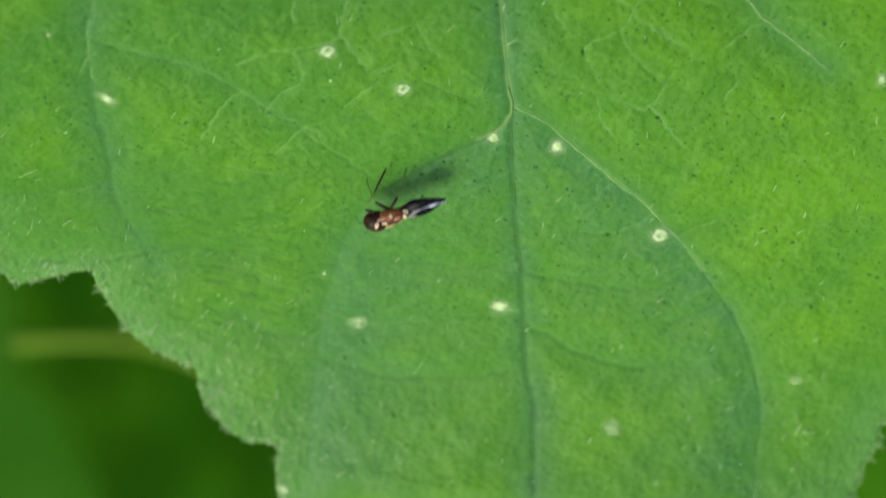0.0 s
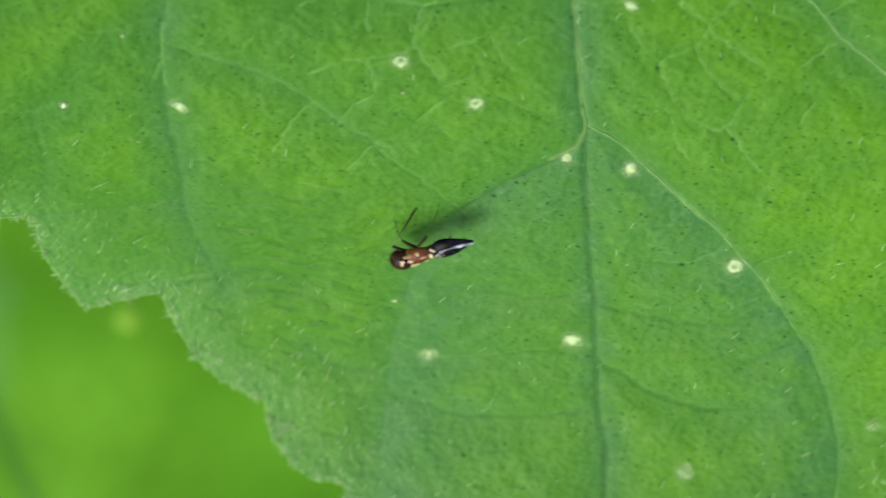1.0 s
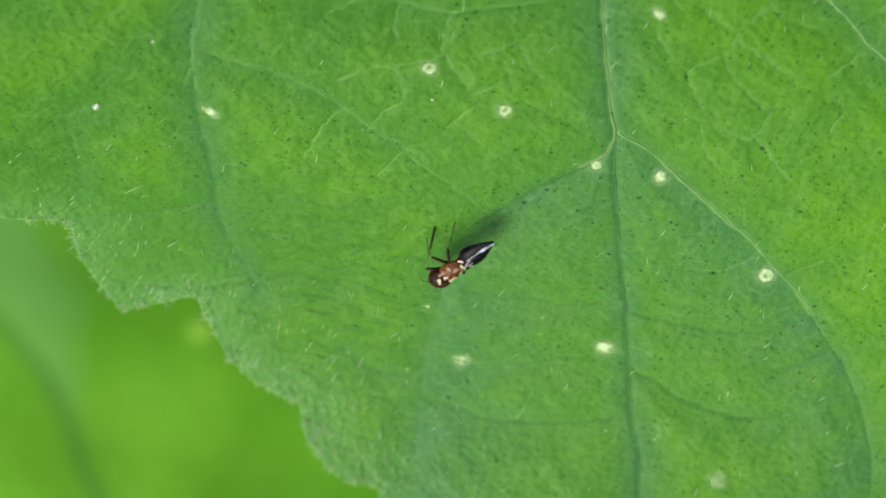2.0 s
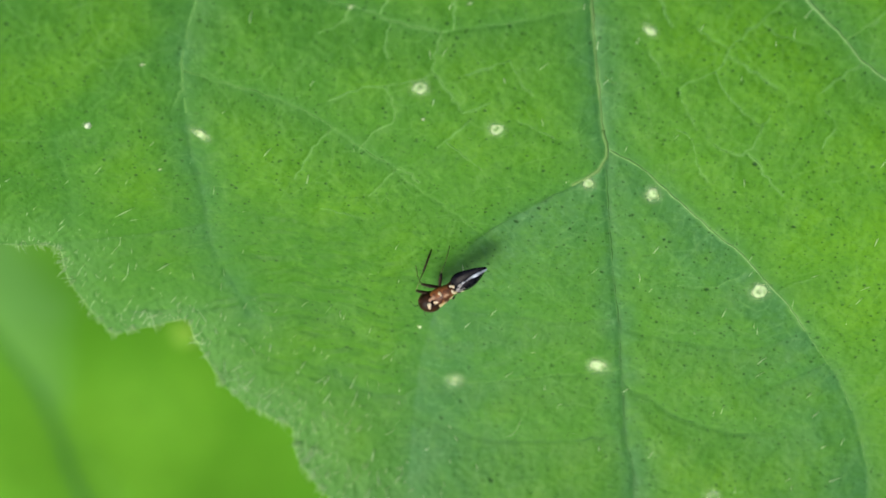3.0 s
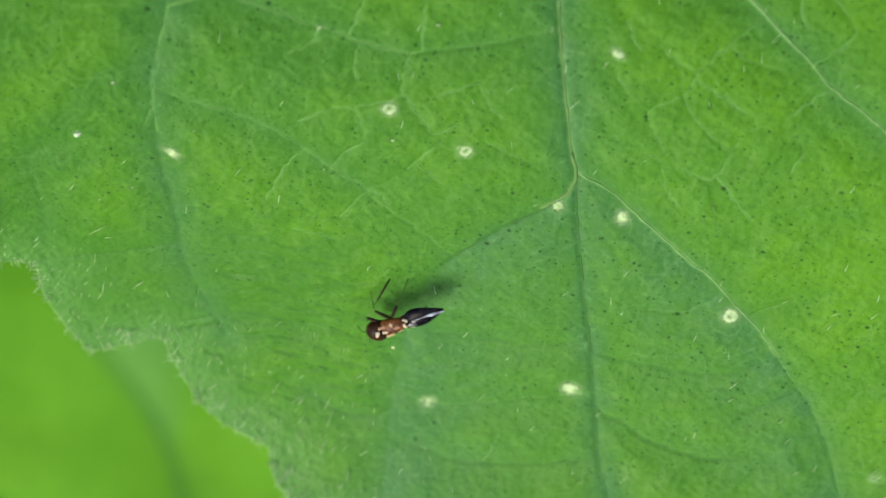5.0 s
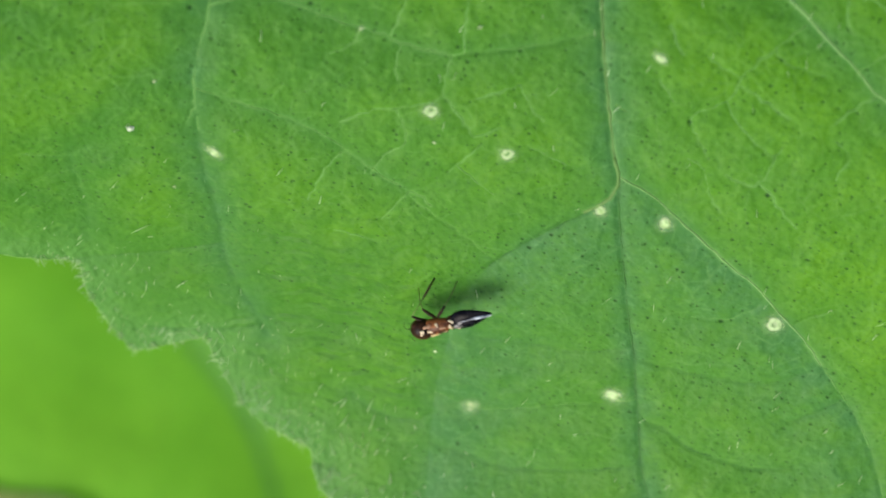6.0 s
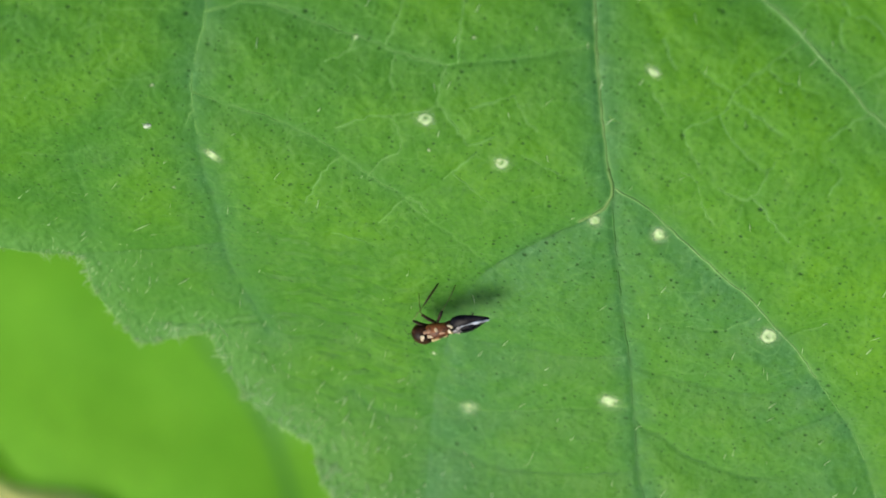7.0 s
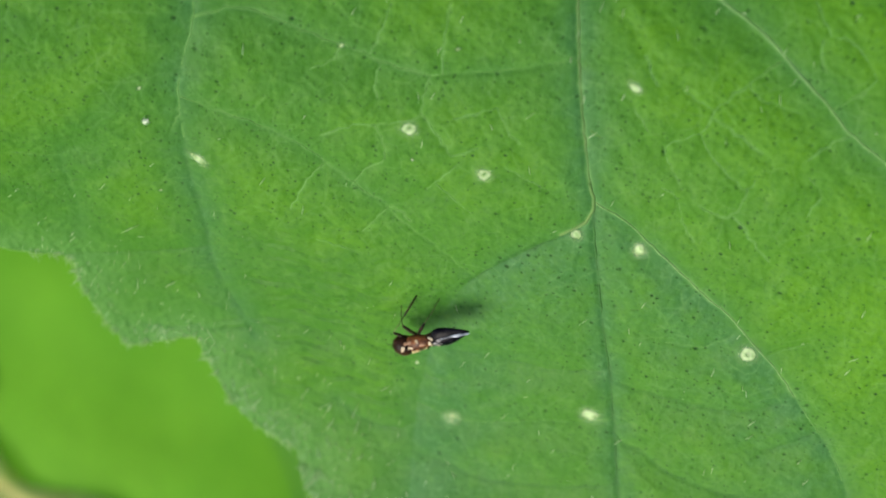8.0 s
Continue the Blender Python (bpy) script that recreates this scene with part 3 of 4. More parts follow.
def blade_mesh(name, xs, ys, loop, parent, mat, thick, height, attribute=False, label=""):
    """A blade cut to its margin out of a fine sheet; the outermost points lie on the margin itself."""
    gx, gy = np.meshgrid(xs, ys)
    keep = inside(gx, gy, loop)
    quads = keep[:-1, :-1].astype(int) + keep[1:, :-1] + keep[1:, 1:] + keep[:-1, 1:]
    use = np.zeros(gx.shape, bool)
    rows, cols = np.nonzero(quads)
    for dr, dc in ((0, 0), (1, 0), (1, 1), (0, 1)):
        use[rows + dr, cols + dc] = True
    for r, c in zip(*np.nonzero(use & ~keep)):
        near = loop[np.argmin((loop[:, 0] - gx[r, c]) ** 2 + (loop[:, 1] - gy[r, c]) ** 2)]
        gx[r, c], gy[r, c] = near
    number = np.cumsum(use.ravel()).reshape(use.shape) - 1
    x, y = gx[use], gy[use]
    z, near, *more = height(x, y)
    faces = [(number[r, c], number[r, c + 1], number[r + 1, c + 1], number[r + 1, c]) for r, c in zip(rows, cols)]
    ob = sheet(name, np.stack([x, y, z], 1) * MM, faces, mat, parent, label)
    if attribute:
        ob.data.attributes.new("vein", "FLOAT", "POINT").data.foreach_set("value", near.astype(np.float32))
        rim = np.exp(-off_curve(x, y, loop[::4]) / 4.0)
        for key, values in zip(("fringe", "between", "line", "crinkle"), (rim, *more)):
            ob.data.attributes.new(key, "FLOAT", "POINT").data.foreach_set("value", values.astype(np.float32))
    solid = ob.modifiers.new("thickness", "SOLIDIFY")
    solid.thickness, solid.offset = thick * MM, -1
    return ob


def main_leaf():
    leaf = empty("leaf", LEAF, "hairy green leaf with scalloped margin, sunken veins and pale scars", "leaf")
    xs = np.r_[np.arange(-42, -29, 1.0), np.arange(-29, 30, 0.12), np.arange(30, 50, 1.0)]
    ys = np.r_[np.arange(-47, -27, 0.8), np.arange(-27, 21, 0.12), np.arange(21, 63, 1.2)]

    def height(x, y):
        lift, *rest = relief(x, y)
        return (form(x, y) + lift, *rest)

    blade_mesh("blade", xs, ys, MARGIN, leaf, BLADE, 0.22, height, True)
    for name, (wide, curve) in CURVES.items():
        if abs(RIBS[name][1]) < 0.1 or name == "left_rib_fade":
            continue
        bm = bmesh.new()
        flat = [(x, y) for x, y in curve if -27.5 < y < 21 and -29 < x < 31]
        pale = RIBS[name][1]
        # the line rises and sinks, so that it shows in broken stretches
        rise = np.array([0.13 * wide * (abs(pale) - 0.80 + 0.40 * math.sin(0.9 * k + wide * 40 + flat[0][0]) + 0.3 * random.random()) for k in range(len(flat))])
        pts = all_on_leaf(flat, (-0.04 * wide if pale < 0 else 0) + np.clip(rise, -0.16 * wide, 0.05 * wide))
        thin = [(0.24 if name == "main_hook" or name.startswith("veinlet") else 0.13 if pale > 1 else 0.14 if pale > 0.6 else 0.10) * wide * MM * (1 - 0.4 * k / len(pts)) * random.uniform(0.7, 1.2) for k in range(len(pts))]
        tube(bm, pts, thin, 6)
        kind = "rib" if name in MAIN else "veinlet" if name.startswith("veinlet") else "side_vein"
        finish(kind, bm, WOODY if name in ("main_hook", "main_upper") else PALE_RIB if name in ("right_branch", "right_rib") else GROOVE_SHADE if pale < 0 else RIB, leaf, "shade of a sunken groove, drawn as a thin dark green line" if pale < 0 else "thin pale green line in a sunken groove")
    return leaf


def scar(leaf, x, y, wide, high, turn, ring, strength, label):
    """A low, round scar; ring: how sunken and bare its middle is."""
    flat, lifts, faces, cover, n = [], [], [], [], 22
    c, s = math.cos(radians(turn)), math.sin(radians(turn))
    levels = (0.0, 0.15, 0.3, 0.42, 0.54, 0.66, 0.8, 0.95, 1.15, 1.4, 1.7)
    for r in levels:
        for k in range(n if r else 1):
            a = 2 * math.pi * k / n
            wob = r * (1 + 0.05 * math.sin(2 * a + x) + 0.035 * math.sin(3 * a + 2 * y))
            u, v = wob * wide / 2 * math.cos(a), wob * high / 2 * math.sin(a)
            flat.append((x + c * u - s * v, y + s * u + c * v))
            lifts.append(0.05 * min(1.0, wide) * (1 - ring * max(0, 1 - r / 0.5)) * max(0.0, 1 - r / 1.4) + 0.02)
            band = 0.72 * math.exp(-(((r - 0.6) / 0.27) ** 2)) + 0.26 * math.exp(-((r / 1.1) ** 2))
            full = 0.66 * math.exp(-((r / 0.82) ** 3)) + 0.3 * math.exp(-((r / 1.0) ** 2))
            cover.append(0.0 if r > 1.6 else strength * (ring * band + (1 - ring) * full))
    for k in range(n):
        faces.append((0, 1 + k, 1 + (k + 1) % n))
    for level in range(len(levels) - 2):
        a, b = 1 + level * n, 1 + (level + 1) * n
        for k in range(n):
            faces.append((a + k, b + k, b + (k + 1) % n, a + (k + 1) % n))
    ob = sheet("scar", all_on_leaf(flat, np.array(lifts)), faces, SCAR, leaf, label)
    ob.data.attributes.new("cover", "FLOAT", "POINT").data.foreach_set("value", np.array(cover, np.float32))


def scars(leaf):
    ringed, solid, faint = "pale ring-shaped scar with a darker middle", "round creamy white scar", "faint yellowish scar"
    for x, y, wide, high, turn, ring, strength, label in (
        (-2.42, 8.82, 1.0, 0.85, 15, 0.6, 1.0, ringed), (1.97, 6.08, 0.95, 0.9, 0, 0.35, 0.85, ringed), (7.38, 2.2, 0.72, 0.8, 0, 0.1, 0.95, solid),
        (11.15, 1.6, 0.95, 0.95, 0, 0.0, 1.0, solid), (17.86, -5.3, 1.15, 1.15, 0, 0.6, 0.95, ringed), (8.3, -11.85, 1.2, 1.15, 0, 0.1, 0.95, solid),
        (-0.6, -13.95, 1.1, 1.1, -30, 0.0, 0.62, faint), (-15.16, 5.58, 1.3, 0.6, -38, 0.1, 0.9, solid), (10.55, 12.4, 1.0, 0.55, -35, 0.0, 0.85, "irregular white flake of dead tissue"),
        (15.9, -20.9, 1.15, 1.2, 0, 0.7, 0.5, faint), (27.45, -16.9, 0.9, 0.8, 0, 0.0, 0.45, faint), (29.8, 6.9, 0.6, 0.8, 0, 0.0, 0.8, solid), (-5.6, -27.9, 0.8, 1.1, 20, 0.0, 0.8, "pale dried tip of a lobe")):
        scar(leaf, x, y, wide, high, turn, ring, strength, label)
    for x, y, size in ((-17.78, 2.92, 0.24), (-18.05, 10.9, 0.3), (-2.76, -9.8, 0.32), (-6.3, 13.9, 0.4), (-2.26, 6.73, 0.24), (0.4, 14.0, 0.3)):
        scar(leaf, x, y, size, 0.75 * size, 20, 0.0, 0.9, "tiny white fleck")


def hairs(leaf):
    """Short pale hairs strewn over the face, denser towards the margin, and a fringe along the margin."""
    rng = np.random.default_rng(4)
    verts, faces = [], []

    def hair(root, way, long, thick):
        tip, mid = root + way * long, root + way * long * 0.55
        side = way.cross(Vector((0.3, 0.2, 1))).normalized()
        up = way.cross(side)
        k = len(verts)
        for centre, r in ((root, thick), (mid, 0.75 * thick)):
            for a in (0, 2.1, 4.2):
                verts.append(centre + r * (math.cos(a) * side + math.sin(a) * up))
        verts.append(tip + Vector((0, 0, 0.03 * long)))
        for j in range(3):
            i = (j + 1) % 3
            faces.append((k + j, k + i, k + 3 + i, k + 3 + j))
            faces.append((k + 3 + j, k + 3 + i, k + 6))

    xs, ys = rng.uniform(-28, 30, 40000), rng.uniform(-27, 20, 40000)
    rim = off_curve(xs, ys, MARGIN[:: 3])
    chance = 0.003 + 0.42 * np.exp(-rim / 1.9) + 0.003 * (ys < -4) + 0.012 * (xs < -4) * (ys < 2) * np.exp(-rim / 9)
    pick = inside(xs, ys, MARGIN) & (rng.uniform(0, 1, 40000) < chance)
    xs, ys, rim = xs[pick], ys[pick], rim[pick]
    zs = form(xs, ys) + relief(xs, ys)[0]
    for x, y, z, d in zip(xs, ys, zs, rim):
        a = rng.normal(1.25, 0.32)
        way = Vector((math.cos(a), math.sin(a), rng.uniform(0.05, 0.25))).normalized()
        # a few are long and stout
        stout = rng.uniform() < 0.10 and d < 6
        long = rng.uniform(1.1, 1.8) if stout else rng.uniform(0.3, 1.0)
        hair(Vector((x, y, z - 0.02)) * MM, way, long * MM, (rng.uniform(0.036, 0.050) if stout else rng.uniform(0.020, 0.034)) * MM)
    sheet("face_hair", verts, faces, HAIR, leaf, "short pale hairs strewn over the blade")["kind"] = "stuff"
    verts, faces = [], []
    edge = np.array([p for p in spline(FLANK + TIP + FAR[:6], 0.06)])
    run = np.roll(edge, -1, 0) - np.roll(edge, 1, 0)
    ez = form(edge[:, 0], edge[:, 1]) + relief(edge[:, 0], edge[:, 1])[0]
    for (x, y), (dx, dy), z in zip(edge[1:-1], run[1:-1], ez[1:-1]):
        out = Vector((dy, -dx, 0)).normalized()
        # tufts: the hairs stand longer and lean together in places
        tuft = 0.5 + 0.5 * math.sin(3.1 * x + 1.9 * y + 2.2 * math.sin(1.3 * x - 2.4 * y))
        if rng.uniform() > 0.35 + 0.65 * tuft:
            continue
        back = rng.uniform(0.0, 0.5)
        way = (out + Vector((0.35 + rng.normal(0, 0.35), 0.3 + rng.normal(0, 0.35), rng.uniform(-0.1, 0.7)))).normalized()
        hair(Vector((x - out.x * back, y - out.y * back, z - 0.06)) * MM, way, (0.2 + 0.7 * tuft * rng.uniform(0.4, 1)) * MM, rng.uniform(0.022, 0.042) * MM)
    sheet("margin_fringe", verts, faces, FRINGE, leaf, "fine pale fringe of hairs along the margin")["kind"] = "stuff"


def leaf_rim(leaf):
    """The slightly thickened, pale edge of the blade."""
    edge = spline(FLANK + TIP + FAR[:6], 0.3)
    bm = bmesh.new()
    tube(bm, all_on_leaf(edge, -0.09), [(0.085 + 0.035 * math.sin(2.1 * k) * math.sin(0.37 * k)) * MM for k in range(len(edge))], 6)
    finish("rim", bm, RIM, leaf, "thin pale green thickened edge")


def petiole(leaf):
    bm = bmesh.new()
    tube(bm, [Vector(p) * MM for p in ((6, 50, form(6.0, 50.0) - 0.6), (6.5, 60, form(6.0, 50.0) - 4), (8, 80, form(6.0, 50.0) - 14), (10, 110, form(6.0, 50.0) - 32))], [0.0012, 0.0013, 0.0015, 0.0018], 10)
    finish("petiole", bm, STALK, leaf)


# ---- soil, and the plant that carries the leaves ----
def ground():
    xs = np.concatenate([-np.geomspace(60, 0.3, 26), np.linspace(-0.28, 0.28, 40), np.geomspace(0.3, 60, 26)])
    gx, gy = np.meshgrid(xs, xs)
    gz = 0.006 * np.sin(31 * gx + 5 * np.sin(17 * gy)) * np.cos(27 * gy) * (np.hypot(gx, gy) < 1)
    n = len(xs)
    verts = np.stack([gx.ravel(), gy.ravel(), gz.ravel()], 1)
    faces = [(r * n + c, r * n + c + 1, (r + 1) * n + c + 1, (r + 1) * n + c) for r in range(n - 1) for c in range(n - 1)]
    tagged(sheet("ground", verts, faces, SOIL), "soil under the plants, its shade put into a dark greenish colour", "soil", "", "structure")


def lower_blade(name, m, long, wide, lobes, mats, label, shift=0.0, ribbed=True, midrib=(), notch=0.0):
    """A broad leaf lower down: curved blade with a sunken midrib, side ribs and a withered rim at its tip."""
    thing = empty(name, m, label, "leaf")
    loop = []
    for k in range(220):
        a = 2 * math.pi * k / 220
        r = 1 + 0.05 * math.sin(lobes * a) + 0.025 * math.sin(2 * lobes * a + 1)
        loop.append((shift + wide / 2 * r * math.sin(a) * (1 - 0.15 * math.cos(a)), long / 2 * r * -math.cos(a)))
    loop = np.array(loop)
    # a notch in one flank
    loop[:, 0] += np.where(loop[:, 0] < 0, notch * np.exp(-(((loop[:, 1] + 4) / 9) ** 2)), 0.0)
    lines = [spline([(0.0, -long / 2), *midrib, (0.0, long / 2)], 2.0)]
    for side in (-1, 1) if ribbed else ():
        for k in range(4):
            y = -long * 0.3 + k * long * 0.2
            lines.append(np.array([(0.0, y), (side * wide * 0.2, y + long * 0.08), (side * wide * 0.4, y + long * 0.2)]))

    def height(x, y):
        z = -0.002 * x * x - 0.0012 * y * y + 0.7 * np.sin(0.22 * x + 0.5) * np.sin(0.19 * y)
        sunk = np.zeros(x.shape)
        for k, line in enumerate(lines):
            g = np.exp(-((off_curve(x, y, line) / (1.2 if k == 0 else 0.8)) ** 2))
            z, sunk = z - (0.10 if k == 0 else 0.04) * g, np.maximum(sunk, g)
        # a broad band along one side of the midrib, where bluish sky sheen is painted
        reach = np.clip(5.0 + 0.85 * y, 0.0, 10.0)
        band = np.clip((x - 0.6) / 1.2, 0, 1) * np.clip((reach - x) / 5.0 + 0.5, 0, 1) * (np.abs(y) < long / 2)
        return z, band, np.full(x.shape, 9.0), sunk

    blade_mesh("blade", np.arange(-wide * 0.8, wide * 0.8, 1.1), np.arange(-long * 0.6, long * 0.6, 1.1), loop, thing, mats[0], 0.3, height, True)
    for line in lines:
        bm = bmesh.new()
        pts = spline(line, 2.5)
        pts = [Vector((x, y, float(height(np.array([x]), np.array([y]))[0][0]) - 0.25)) * MM for x, y in pts if abs(y) < long * 0.47]
        tube(bm, pts, [(0.5 if line is lines[0] else 0.16) * MM * (1 - 0.5 * k / len(pts)) for k in range(len(pts))], 7)
        finish("rib", bm, mats[1], thing)
    return thing, loop, height


def withered_rim(thing, loop, height):
    """A dry, pale stretch of the margin behind a fold whose dark green stands for a shadow line."""
    for name, mat, inward, radius, lift, label in (("dry_edge", WITHERED, 0.975, 1.7, 0.5, "dry straw-coloured curled edge"), ("fold", SHADED_FOLD, 0.90, 0.9, 0.1, "fold along the dry edge, its shadow line put into dark green")):
        bm = bmesh.new()
        edge = [Vector((x, y, float(height(np.array([x]), np.array([y]))[0][0]) + lift)) * MM for x, y in loop[148:184] * inward]
        tube(bm, edge, [radius * MM * (1 + 0.2 * math.sin(1.3 * k)) * math.sin(math.pi * (k + 0.5) / len(edge)) ** 0.5 for k in range(len(edge))], 8)
        finish(name, bm, mat, thing, label)


def pale_spot(thing, x, y, size, height):
    bm = bmesh.new()
    z = float(height(np.array([x]), np.array([y]))[0][0])
    ball(bm, (x * MM, y * MM, z * MM), size * MM, 0.9 * size * MM, 0.3 * MM, 18, 8)
    finish("pale_spot", bm, SPOT, thing, "pale yellowish spot")


def stalk(name, points, radius, label):
    bm = bmesh.new()
    pts = [Vector(p) for p in spline(points, 0.01)]
    tube(bm, pts, [radius * (1 + 0.06 * math.sin(9 * k)) for k in range(len(pts))], 10)
    ob = finish(name, bm, STALK)
    return tagged(ob, label, "stem")


# ---- the insect ----
FOOT = -1.9


def leg(bug, hip, knee, ankle, foot, pale, name="leg", pale_foot=False):
    """One leg, hung at its hip: stout thigh, thin shin, hair-thin foot."""
    ob_hip = Vector(hip) * MM
    k, a, f = (Vector(p) * MM - ob_hip for p in (knee, ankle, foot))
    bm = bmesh.new()
    tube(bm, [Vector((0, 0, 0)), k * 0.5 + Vector((0, 0, 0.00004)), k], [0.00009, 0.00011, 0.00007], 8)
    ob = finish(name, bm, LIMB, bug)
    ob.location = ob_hip
    bm = bmesh.new()
    tube(bm, [k, k.lerp(a, 0.5), a], [0.000036, 0.000026, 0.000032], 7)
    finish("shin", bm, PALE_LIMB if pale else LIMB, ob)
    bm = bmesh.new()
    tube(bm, [a, a.lerp(f, 0.6), f], [0.00003 if pale_foot else 0.00006, 0.00003 if pale_foot else 0.000065, 0.000025], 7)
    finish("foot", bm, PALE_LIMB if pale_foot else LIMB, ob)
    return ob


def insect():
    bug = empty("insect", LEAF, "small rust-brown insect with glossy black pointed wings and cream spots", "insect")
    S = MM

    def body(name, rings, mat, label, n=16, squash=0.8):
        bm = bmesh.new()
        loft(bm, [((x * S, y * S, z * S), w * S, h * S) for x, y, z, w, h in rings], n, squash)
        return finish(name, bm, mat, bug, label)

    body("head", ((1.12, 0, 0.0, 0.34, 0.28), (1.30, 0, 0.0, 0.55, 0.46), (1.55, 0, 0.0, 0.68, 0.57), (1.80, 0, 0.0, 0.72, 0.61), (2.05, 0, -0.01, 0.67, 0.57), (2.26, 0, -0.03, 0.56, 0.48), (2.43, 0, -0.05, 0.40, 0.35), (2.54, 0, -0.08, 0.22, 0.20), (2.59, 0, -0.1, 0.07, 0.06)), UMBER, "round dark brown head", 18, 0.9)
    body("thorax", ((1.45, 0, 0.02, 0.34, 0.28), (1.30, 0, 0.04, 0.52, 0.42), (1.00, 0, 0.08, 0.58, 0.47), (0.65, 0, 0.09, 0.55, 0.46), (0.28, 0, 0.10, 0.46, 0.40), (0.0, 0, 0.10, 0.36, 0.32), (-0.28, 0, 0.12, 0.22, 0.18)), RUST, "rust-brown hunched thorax")
    body("abdomen", ((0.2, 0, -0.02, 0.32, 0.28), (-0.3, 0, 0.02, 0.42, 0.30), (-0.9, 0, 0.06, 0.42, 0.24), (-1.5, 0, 0.06, 0.30, 0.17), (-2.1, 0, 0.02, 0.13, 0.09), (-2.35, 0, 0.0, 0.04, 0.04)), UMBER, "dark brown tapering abdomen")
    for side in (1, -1):
        # each wing is a flat plate that leans against the other like a roof
        rings = ((-0.30, 0.13, 0.24, 0.16, 0.09), (-0.45, 0.22, 0.25, 0.32, 0.15), (-0.70, 0.28, 0.26, 0.42, 0.19), (-1.0, 0.30, 0.27, 0.47, 0.20), (-1.35, 0.29, 0.28, 0.45, 0.19), (-1.7, 0.24, 0.28, 0.40, 0.16), (-2.05, 0.18, 0.27, 0.32, 0.12), (-2.4, 0.12, 0.26, 0.23, 0.08), (-2.72, 0.06, 0.25, 0.12, 0.045), (-2.92, 0.02, 0.25, 0.04, 0.02))
        bm = bmesh.new()
        for k, (x, y, z, w, h) in enumerate(rings):
            lean = -side * radians((38 if side > 0 else 22) - 2 * k)
            loop = []
            for a in (2 * math.pi * m / 16 for m in range(16)):
                u, v = w * math.cos(a), h * math.sin(a)
                loop.append(bm.verts.new(Vector((x, side * y + u * math.cos(lean) - v * math.sin(lean), z + u * math.sin(lean) + v * math.cos(lean))) * S))
            if k:
                for m in range(16):
                    bm.faces.new((before[m], before[(m + 1) % 16], loop[(m + 1) % 16], loop[m]))
            else:
                bm.faces.new(loop)
            before = loop
        bm.faces.new(before)
        bmesh.ops.recalc_face_normals(bm, faces=bm.faces)
        finish("wing", bm, WING, bug, "glossy black folded wing tapering to a point")
        bm = bmesh.new()
        ball(bm, (2.02 * S, side * 0.46 * S, 0.08 * S), 0.27 * S, 0.21 * S, 0.26 * S)
        finish("eye", bm, EYE, bug, "dark red compound eye")
        bm = bmesh.new()
        tube(bm, [Vector((2.42, side * 0.18, 0.02)) * S, Vector((2.68, side * 0.42, 0.16)) * S, Vector((2.74, side * 0.60, 0.08)) * S, Vector((2.72, side * 0.78, -0.05)) * S], [0.00002, 0.000016, 0.000012, 0.00001], 6)
        finish("antenna", bm, LIMB, bug, "short dark antenna")
    # patches lie on the skin: place, the way it faces, length and width, turn
    patches = (
        (CREAM, (1.66, -0.12, 0.575), (0.0, -0.2, 1), 0.21, 0.13, 28), (CREAM, (1.20, -0.03, 0.51), (-0.1, -0.1, 1), 0.16, 0.12, -20),
        (CREAM, (0.59, -0.33, 0.42), (0, -0.7, 1), 0.11, 0.12, 0), (CREAM, (-0.12, 0.10, 0.38), (0, 0.2, 1), 0.15, 0.14, 40), (CREAM, (-0.40, -0.26, 0.40), (0, -0.4, 1), 0.16, 0.10, -25), (CREAM, (-0.62, 0.46, 0.26), (0, 0.6, 1), 0.17, 0.08, 5),
        (PALE_MARK, (1.10, 0.40, 0.40), (0, 0.6, 1), 0.28, 0.14, 6), (PALE_MARK, (0.42, 0.38, 0.34), (0, 0.7, 1), 0.24, 0.05, 6), (PALE_MARK, (-0.12, 0.31, 0.28), (0, 0.7, 1), 0.18, 0.06, 5),
        (UMBER, (1.42, -0.06, 0.535), (0, 0, 1), 0.06, 0.14, 10), (UMBER, (0.88, 0.10, 0.55), (0, 0, 1), 0.16, 0.05, 10), (TAN, (1.20, -0.36, 0.42), (0, -0.6, 1), 0.26, 0.13, 10), (TAN, (0.30, -0.05, 0.50), (0, 0, 1), 0.20, 0.10, 10),
        # smoky wing base, and the wings' painted gleam
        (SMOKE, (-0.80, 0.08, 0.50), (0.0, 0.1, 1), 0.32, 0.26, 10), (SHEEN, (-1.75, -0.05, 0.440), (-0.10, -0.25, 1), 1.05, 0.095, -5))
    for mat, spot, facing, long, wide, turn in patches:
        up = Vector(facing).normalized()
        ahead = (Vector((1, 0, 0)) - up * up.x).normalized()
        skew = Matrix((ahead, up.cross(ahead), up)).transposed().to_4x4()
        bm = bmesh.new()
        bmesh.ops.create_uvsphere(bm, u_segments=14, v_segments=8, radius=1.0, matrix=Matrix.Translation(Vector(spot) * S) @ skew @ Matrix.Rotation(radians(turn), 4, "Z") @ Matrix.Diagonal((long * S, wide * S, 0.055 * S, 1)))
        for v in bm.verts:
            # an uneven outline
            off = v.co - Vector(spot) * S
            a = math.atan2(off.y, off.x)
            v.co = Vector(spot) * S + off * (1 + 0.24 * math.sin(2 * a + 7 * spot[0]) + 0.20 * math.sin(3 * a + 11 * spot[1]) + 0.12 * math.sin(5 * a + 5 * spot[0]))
        label = {CREAM: "small cream spot", PALE_MARK: "straw-yellow patch", TAN: "tan patch", UMBER: "dark brown patch", SMOKE: "smoky grey wing base", SHEEN: "sky gleam on the folded wings, painted as a pale bluish streak"}[mat]
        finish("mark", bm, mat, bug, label)
